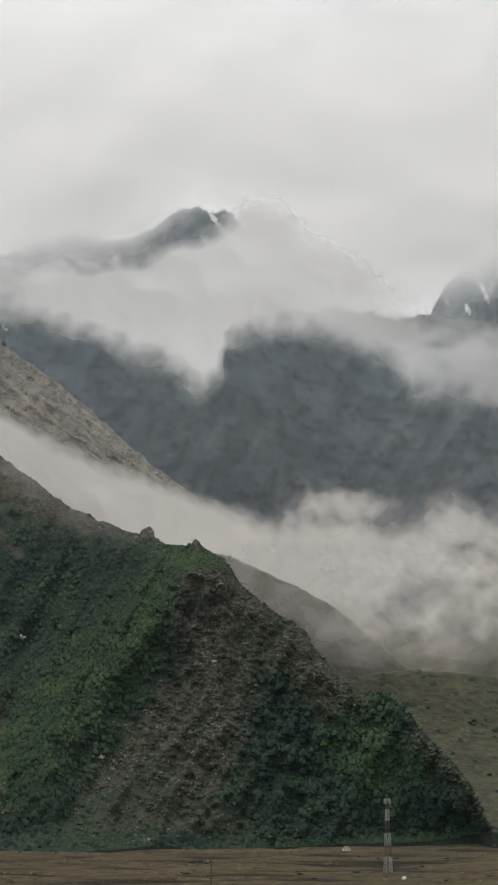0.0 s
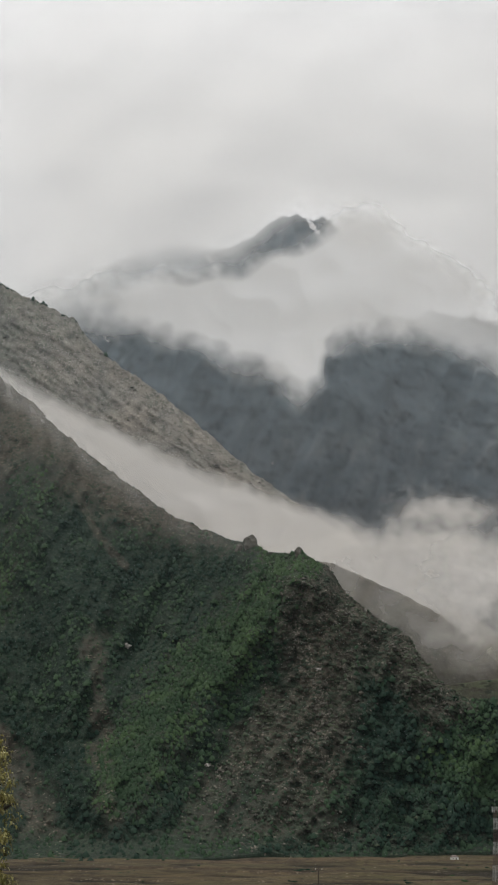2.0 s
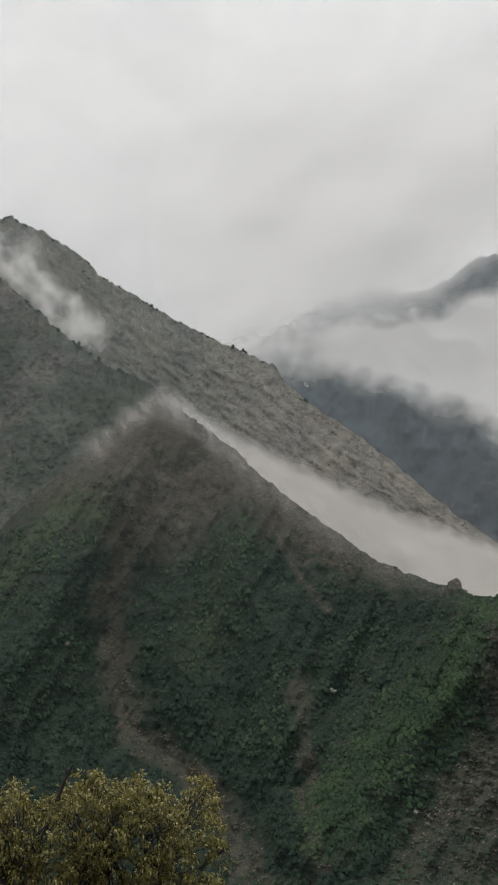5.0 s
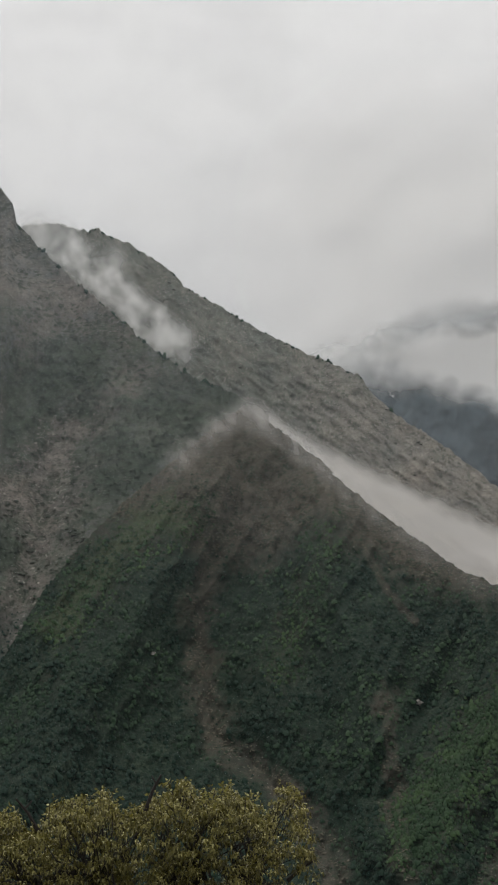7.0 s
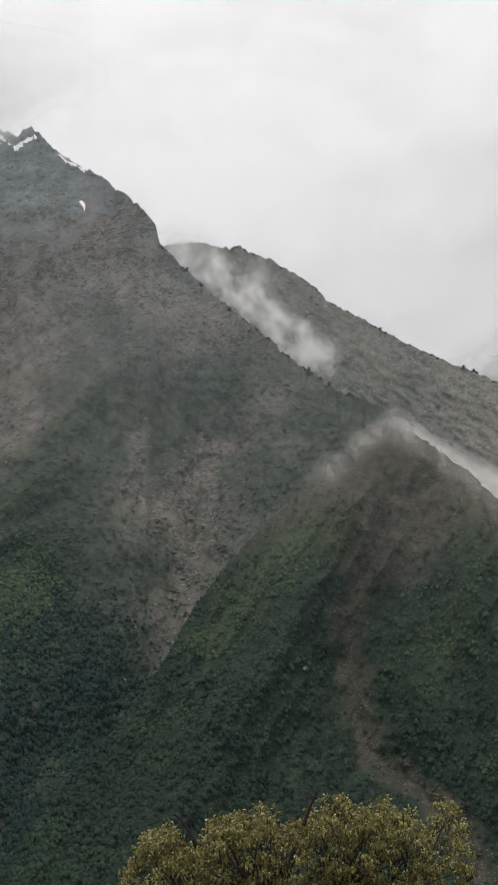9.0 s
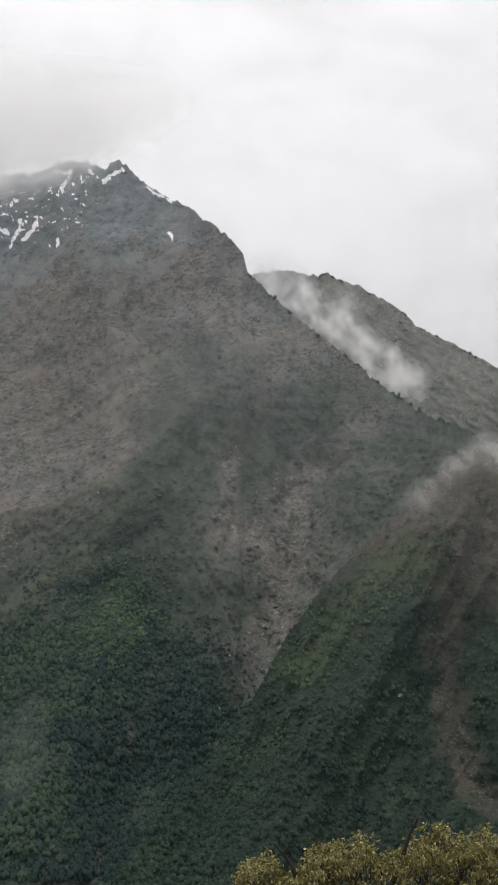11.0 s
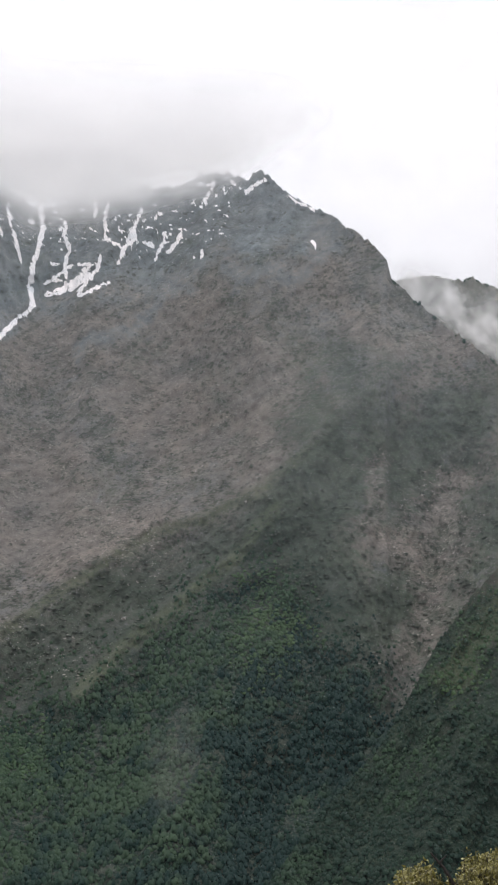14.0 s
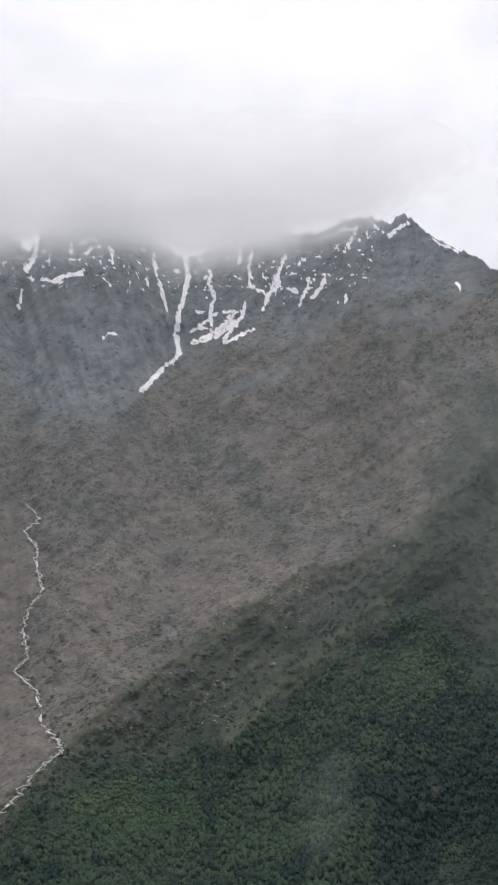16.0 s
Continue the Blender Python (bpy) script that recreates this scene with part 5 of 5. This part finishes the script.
def stream():
    holder = tagged(new("stream"), "narrow white stream falling in strands down a stony gully", "stream", kind="structure")
    foam = plain("white_water", (0.74, 0.74, 0.72), 0.4, 0, 0.15, 0.25)
    line = np.array(STREAM)
    for strand, (size, sway, first, last) in enumerate(((1.0, 0.20, 0.0, 1.0), (0.55, 0.42, 0.05, 0.30), (0.6, 0.45, 0.28, 0.62), (0.45, 0.5, 0.66, 0.95))):
        s = np.linspace(first, last, int(500 * (last - first)))
        k = s * (len(line) - 1.001)
        i = k.astype(int)
        f = (k - i)[:, None]
        p = line[i] * (1 - f) + line[i + 1] * f
        a = p[:, 0] + sway * fbm(s * 46, s * 0 + strand, 801, 4, 0.7)
        e = p[:, 1] + 0.10 * fbm(s * 60, s * 0 + 5 + strand, 802, 3)
        col = np.clip(((a - 12.5) / 0.065).round().astype(int), 0, main_pts.shape[1] - 1)
        row = np.array([int(np.argmin(np.abs(main_el[:, c] - h))) for c, h in zip(col, e)])
        r = np.hypot(main_pts[row, col, 0], main_pts[row, col, 1])
        # the water lies over the highest ground beside it
        r = np.minimum(np.minimum(r, np.roll(r, 1)), np.roll(r, -1)) - 8
        half = size * 0.055 * np.clip(0.08 + 2.8 * fbm(s * 70, s * 0 + 2 + strand, 803, 4, 0.7), 0.0, 1) * smooth(first, first + 0.04, s) + 0.001
        left, right = place(a + half, e, r), place(a - half, e + 0.02, r)
        mid = place(a, e, r - 1.5)
        verts = np.stack([left, mid, right], 1).reshape(-1, 3)
        part_mesh("strand", mesh_from("strand", verts, grid_faces(len(s), 3), {}, foam), holder)


stream()

# ---- things in the valley ----


def bar(bm, a, b, w):
    """A square bar from a to b, w metres thick."""
    a, b = Vector(a), Vector(b)
    d = (b - a).normalized()
    side = d.cross(Vector((0.3, 0.2, 1))).normalized() * w / 2
    up = d.cross(side).normalized() * w / 2
    rings = [[bm.verts.new(p + side * i + up * j) for i, j in ((-1, -1), (1, -1), (1, 1), (-1, 1))] for p in (a, b)]
    for k in range(4):
        bm.faces.new((rings[0][k], rings[0][(k + 1) % 4], rings[1][(k + 1) % 4], rings[1][k]))
    bm.faces.new(rings[0][::-1])
    bm.faces.new(rings[1])


def box(bm, x0, x1, y0, y1, z0, z1):
    v = [bm.verts.new((x, y, z)) for z in (z0, z1) for x, y in ((x0, y0), (x1, y0), (x1, y1), (x0, y1))]
    for f in ((3, 2, 1, 0), (4, 5, 6, 7), (0, 1, 5, 4), (1, 2, 6, 5), (2, 3, 7, 6), (3, 0, 4, 7)):
        bm.faces.new([v[k] for k in f])


def tube(bm, points, radii, sides=7):
    """A tapered limb through the points."""
    rings = []
    for k, p in enumerate(points):
        p = Vector(p)
        d = (Vector(points[min(k + 1, len(points) - 1)]) - Vector(points[max(k - 1, 0)])).normalized()
        s = d.cross(Vector((0.31, 0.95, 0.1))).normalized()
        u = d.cross(s)
        rings.append([bm.verts.new(p + (s * math.cos(a) + u * math.sin(a)) * radii[k]) for a in (2 * math.pi * q / sides for q in range(sides))])
    for lo, hi in zip(rings, rings[1:]):
        for q in range(sides):
            bm.faces.new((lo[q], lo[(q + 1) % sides], hi[(q + 1) % sides], hi[q]))
    bm.faces.new(rings[-1])
    bm.faces.new(rings[0][::-1])


def on_ground(az, r):
    a = radians(az)
    x, y = -r * math.sin(a), r * math.cos(a)
    return x, y, float(ground_z(np.array(x), np.array(y)))


WHITE_STEEL = plain("white_painted_steel", (0.34, 0.34, 0.33), 0.5, 0, 0.6, 0.15)
RED_STEEL = plain("faded_red_steel", (0.07, 0.042, 0.036), 0.6, 0, 0.6, 0.2)
ZINC = plain("galvanised_steel", (0.32, 0.33, 0.34), 0.5, 0.6, 0.6, 0.2)
CONCRETE = plain("concrete", (0.30, 0.29, 0.27), 0.9, 0, 0.8, 0.2)
WOODEN = plain("tarred_wood", (0.045, 0.035, 0.028), 0.9, 0, 1.0, 0.3)
LIME = plain("whitewash", (0.74, 0.73, 0.70), 0.9, 0, 1.2, 0.1)
SHEET = plain("rusty_roof_sheet", (0.13, 0.10, 0.09), 0.7, 0.2, 0.9, 0.35)
GLASS = plain("dark_glass", (0.02, 0.022, 0.025), 0.1, 0, 1.0, 0.1)


def radio_mast():
    mast = new("radio_mast")
    mast.matrix_basis = pose(*on_ground(-4.87, 1150), 0, 0, 20)
    tagged(mast, "lattice steel radio mast painted in red and white bands", "mast")

    def half(z):
        return 2.5 - 1.75 * z / 53
    levels = [0, 4.6, 15, 22.5, 31, 39.5, 47.5, 53]
    for sx in (-1, 1):
        for sy in (-1, 1):
            bm = bmesh.new()
            box(bm, sx * 2.5 - 0.6, sx * 2.5 + 0.6, sy * 2.5 - 0.6, sy * 2.5 + 0.6, -0.8, 0.35)
            part("footing", bm, CONCRETE, mast, "concrete footing block")
    corners = ((-1, -1), (1, -1), (1, 1), (-1, 1))
    for k, (z0, z1) in enumerate(zip(levels, levels[1:])):
        bm = bmesh.new()
        steps = max(1, round((z1 - z0) / 4))
        for q in range(steps):
            a, b = z0 + (z1 - z0) * q / steps, z0 + (z1 - z0) * (q + 1) / steps
            for i in range(4):
                (x0, y0), (x1, y1) = corners[i], corners[(i + 1) % 4]
                ha, hb = half(a), half(b)
                bar(bm, (x0 * ha, y0 * ha, a), (x0 * hb, y0 * hb, b), 0.18)
                bar(bm, (x0 * ha, y0 * ha, a), (x1 * hb, y1 * hb, b), 0.11)
                bar(bm, (x1 * ha, y1 * ha, a), (x0 * hb, y0 * hb, b), 0.11)
                bar(bm, (x0 * hb, y0 * hb, b), (x1 * hb, y1 * hb, b), 0.13)
        white = k in (1, 3, 5)
        part("section", bm, WHITE_STEEL if white else RED_STEEL, mast, "white lattice section" if white else "dull red lattice section")
    for i, (x, y) in enumerate(corners):
        bm = bmesh.new()
        box(bm, x * 1.5 - 0.28, x * 1.5 + 0.28, y * 1.5 - 0.2, y * 1.5 + 0.2, 51.4, 55.2)
        bar(bm, (x * 0.7, y * 0.7, 52.6), (x * 1.5, y * 1.5, 52.6), 0.15)
        part("panel_antenna", bm, WHITE_STEEL, mast, "white panel antenna")
    bm = bmesh.new()
    tube(bm, [(0, 0, 53), (0, 0, 57), (0, 0, 61)], [0.12, 0.09, 0.05], 6)
    part("whip_antenna", bm, ZINC, mast, "thin grey whip antenna")


def hut():
    h = new("hut")
    h.matrix_basis = pose(*on_ground(-3.42, 1425), 0, 0, 6)
    tagged(h, "small whitewashed hut with a rusty roof in the fields", "hut")
    bm = bmesh.new()
    box(bm, -3.2, 3.2, -2.2, 2.2, -0.8, 2.3)
    part("wall", bm, LIME, h)
    bm = bmesh.new()
    v = [bm.verts.new(p) for p in ((-3.5, -2.5, 2.2), (3.5, -2.5, 2.2), (3.5, 2.5, 2.2), (-3.5, 2.5, 2.2), (-1.6, 0, 4.1), (1.6, 0, 4.1))]
    for f in ((0, 1, 5, 4), (1, 2, 5), (2, 3, 4, 5), (3, 0, 4), (3, 2, 1, 0)):
        bm.faces.new([v[k] for k in f])
    part("roof", bm, SHEET, h, "rusty sheet roof")
    bm = bmesh.new()
    box(bm, 0.6, 1.5, -2.26, -2.19, 0, 1.9)
    part("door", bm, WOODEN, h, "dark wooden door")
    bm = bmesh.new()
    box(bm, -2.0, -1.0, -2.25, -2.19, 0.9, 1.7)
    part("window", bm, GLASS, h, "dark window")


def power_pole():
    p = new("power_pole")
    p.matrix_basis = pose(*on_ground(1.33, 1060), 0, 0, 14)
    tagged(p, "tall dark power pole with a crossarm in the fields", "pole")
    bm = bmesh.new()
    tube(bm, [(0, 0, -1), (0, 0, 10), (0.1, 0, 21.5)], [0.42, 0.34, 0.24], 8)
    part("post", bm, WOODEN, p)
    bm = bmesh.new()
    bar(bm, (-2.2, 0, 20.2), (2.6, 0, 20.5), 0.28)
    part("crossarm", bm, WOODEN, p)
    for x in (-2.0, 0.3, 2.4):
        bm = bmesh.new()
        tube(bm, [(x, 0, 20.3), (x, 0, 21.0)], [0.18, 0.12], 6)
        part("insulator", bm, LIME, p, "pale insulator")


def water_tank():
    w = new("water_tank")
    w.matrix_basis = pose(*on_ground(-5.42, 1146), 0, 0, -30)
    tagged(w, "small white water tank lying in the field", "tank")
    bm = bmesh.new()
    tube(bm, [(0, -1.6, 1.3), (0, -1.4, 1.3), (0, 1.4, 1.3), (0, 1.6, 1.3)], [0.7, 1.15, 1.15, 0.7], 14)
    part("barrel", bm, LIME, w)
    for y in (-0.9, 0.9):
        bm = bmesh.new()
        box(bm, -0.9, 0.9, y - 0.15, y + 0.15, -0.5, 0.6)
        part("saddle", bm, CONCRETE, w, "concrete saddle")


radio_mast()
hut()
power_pole()
water_tank()

# hedges and heaps along the field banks
hedge = rng.uniform(0, 1, (260, 2))
h_az, h_r = -10 + 20 * hedge[:, 0], 1110 + 380 * hedge[:, 1]
hx, hy = -h_r * np.sin(np.radians(h_az)), h_r * np.cos(np.radians(h_az))
keep = fbm(hx / 60, hy / 22, 77, 3) > 0.08
hq = np.stack([hx, hy, ground_z(hx, hy) - 0.2], -1)[keep]
strew("field_hedges", hq, rng.uniform(0.6, 1.7, len(hq)), tint_at(hq, 9), SHRUB, WOOD, "low dark hedges along the field banks", "shrubs", (2.6, 1.0, 0.6))

# ---- the leafy tree below the eye ----


def spring_leaves():
    m, t, bsdf, out = material("spring_leaves")
    tint = attr(t, "tint")
    geo = t.nodes.new("ShaderNodeNewGeometry").outputs["Random Per Island"]
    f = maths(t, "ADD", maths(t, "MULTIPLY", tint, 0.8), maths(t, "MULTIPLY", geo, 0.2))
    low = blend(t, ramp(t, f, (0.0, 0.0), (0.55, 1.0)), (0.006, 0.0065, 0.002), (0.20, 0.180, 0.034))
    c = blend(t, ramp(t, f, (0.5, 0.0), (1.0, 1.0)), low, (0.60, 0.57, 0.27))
    link(t, c, bsdf.inputs["Base Color"])
    bsdf.inputs["Roughness"].default_value = 0.5
    bsdf.inputs["Specular IOR Level"].default_value = 0.4
    glow = t.nodes.new("ShaderNodeBsdfTranslucent")
    link(t, c, glow.inputs[0])
    mix = node(t, "ShaderNodeMixShader", Fac=0.25)
    link(t, bsdf.outputs[0], mix.inputs[1])
    link(t, glow.outputs[0], mix.inputs[2])
    link(t, mix.outputs[0], out.inputs[0])
    return m


def leafy_tree():
    r = np.random.default_rng(11)
    bx, by, bz = on_ground(18.2, 15.0)
    tree = new("tree")
    tree.matrix_basis = pose(bx, by, bz - 0.1, 0, 0, 18.2)
    tagged(tree, "yellow-green young-leaved tree with dark twigs on the hillside", "tree")
    eye = EYE - bz + 0.1          # the eye's height over the tree's foot
    bm = bmesh.new()
    tube(bm, [(0, 0, -0.3), (0.03, 0, 0.8), (-0.04, 0.03, 1.7), (0.02, 0, 2.6)], [0.17, 0.13, 0.11, 0.09], 10)
    part("trunk", bm, BARK, tree)

    outline = [(-1.62, -0.55), (-1.54, -0.42), (-1.37, -0.17), (-1.20, -0.10), (-1.09, -0.29), (-0.95, -0.24), (-0.80, -0.06), (-0.55, 0.04), (-0.42, -0.02), (-0.35, 0.11), (-0.28, 0.02), (-0.20, -0.14), (-0.04, -0.07),
               (0.10, 0.0), (0.19, 0.04), (0.36, 0.18), (0.49, 0.07), (0.60, 0.04), (0.74, 0.15), (0.89, 0.05), (1.02, 0.01), (1.12, -0.15), (1.22, -0.12), (1.30, 0.17), (1.40, 0.10), (1.49, -0.02), (1.51, -0.30), (1.56, -0.55)]

    def top(x, y):
        return eye + float(along(outline, x)) - 0.28 * (y / 1.2) ** 2
    tips = []
    for k in range(11):
        a = 2 * math.pi * k / 11 + r.uniform(-0.2, 0.2)
        reach = r.uniform(0.55, 1.15)
        ex, ey = 1.05 * reach * math.cos(a), 0.75 * reach * math.sin(a)
        ez = top(ex, ey) - r.uniform(0.55, 0.8)
        bm = bmesh.new()
        p0 = (0.02, 0, r.uniform(1.4, 2.4))
        tube(bm, [p0, (ex * 0.45, ey * 0.45, p0[2] + (ez - p0[2]) * 0.4), (ex * 0.85, ey * 0.85, p0[2] + (ez - p0[2]) * 0.75), (ex, ey, ez)], [0.06, 0.045, 0.03, 0.02], 7)
        part("limb", bm, BARK, tree)
        tips.append((ex, ey, ez))
    bm = bmesh.new()
    leaves, tints = [], []
    for k in range(1750):
        x, y = r.uniform(-1.62, 1.54), r.uniform(-1.0, 1.0)
        if (x / 1.66) ** 2 + (y / 1.15) ** 2 > 1.12:
            continue
        deep = r.uniform(0.0, 0.12) if r.uniform() < 0.3 else r.uniform(0.1, 1.5)
        if deep > 0.12 and k % 3:
            y = r.uniform(-1.1, -0.5)
        size = r.uniform(0.045, 0.085)
        b = np.array((x, y, top(x, y) - 0.8 * size - deep))
        t0 = min(tips, key=lambda q: (q[0] - x) ** 2 + (q[1] - y) ** 2)
        a = np.array(t0) + r.normal(0, 0.05, 3)
        mid = (a + b) / 2 + r.normal(0, 0.06, 3) - (0, 0, 0.04)
        if k % 3 == 0:
            tube(bm, [tuple(a), tuple(mid), tuple(b)], [0.009, 0.006, 0.003], 4)
        # a whorl of young leaves that arch out of the twig's end and hang down
        fresh = r.uniform(-0.12, 0.12)
        for q in range(int(r.uniform(22, 38))):
            d = r.normal(0, 1, 3) + (0, -0.3, 0.25)
            d /= np.linalg.norm(d)
            p = b + d * size * r.uniform(0.2, 1.15)
            n, w = r.uniform(0.026, 0.052), r.uniform(0.006, 0.012)
            flat_way = np.array((d[0], d[1], 0.0)) + r.normal(0, 0.45, 3) * (1, 1, 0)
            flat_way /= np.linalg.norm(flat_way) + 1e-6
            side = np.array((-flat_way[1], flat_way[0], r.normal(0, 0.3)))
            knee = p + flat_way * n * 0.45 + (0, 0, n * 0.22)
            tip = p + flat_way * n * 0.75 - (0, 0, n * 0.5)
            leaves.append([p - side * w * 0.3, p + side * w * 0.3, knee + side * w, knee - side * w])
            leaves.append([knee - side * w, knee + side * w, tip + side * w * 0.25, tip - side * w * 0.25])
            # top light and highlights put into the tone: upward and stray leaves paler
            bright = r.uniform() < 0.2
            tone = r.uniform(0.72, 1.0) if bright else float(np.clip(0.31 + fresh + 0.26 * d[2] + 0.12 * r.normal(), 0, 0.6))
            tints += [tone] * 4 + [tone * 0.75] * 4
    # upright shoots with a few leaves each, past the crown's rim
    for k in range(90):
        x, y = r.uniform(-1.5, 1.42), r.uniform(-0.9, 0.4)
        b = np.array((x, y, top(x, y) - 0.08))
        tip = b + np.array((r.normal(0, 0.045), r.normal(0, 0.03), r.uniform(0.06, 0.15)))
        tube(bm, [tuple(b), tuple(tip)], [0.005, 0.002], 4)
        for q in range(16):
            p = b + (tip - b) * r.uniform(0.1, 1.0)
            way = r.normal(0, 1, 3) * (1, 1, 0.6) + (0, 0, 0.1)
            way /= np.linalg.norm(way)
            side = np.cross(way, r.normal(0, 1, 3))
            side /= np.linalg.norm(side)
            n, w = r.uniform(0.03, 0.05), r.uniform(0.008, 0.014)
            leaves.append([p, p + way * n * 0.5 + side * w, p + way * n, p + way * n * 0.5 - side * w])
            tints += [float(np.clip(r.normal(0.5, 0.25), 0, 1))] * 4
    tagged(part("twig_growth", bm, BARK, tree), kind="stuff")
    verts = np.array(leaves).reshape(-1, 3)
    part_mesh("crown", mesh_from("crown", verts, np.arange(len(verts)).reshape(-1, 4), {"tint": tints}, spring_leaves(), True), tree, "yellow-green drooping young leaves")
    # dry sticks that stand out of the crown: sideways, up from the eye's level, and their lean
    for x, z0, z1, lean, fork in ((-0.91, -0.30, -0.03, -0.20, 0.7), (0.03, -0.12, 0.20, 0.13, 0.5), (1.30, -0.70, -0.52, 0.24, 0.5)):
        bm = bmesh.new()
        p = [(x, -0.55, eye + z0), (x + lean * 0.45, -0.56, eye + z0 + (z1 - z0) * 0.55), (x + lean, -0.58, eye + z1)]
        tube(bm, p, [0.021, 0.015, 0.008], 6)
        for f, s in ((0.5, fork), (0.75, -fork)):
            q = tuple(p[1][i] * (1 - f * 0.6) + p[2][i] * f * 0.6 for i in range(3))
            tube(bm, [q, (q[0] + 0.09 * s, q[1], q[2] + 0.07)], [0.010, 0.005], 5)
        part("dry_stick", bm, BARK, tree, "bare dark stick")


leafy_tree()
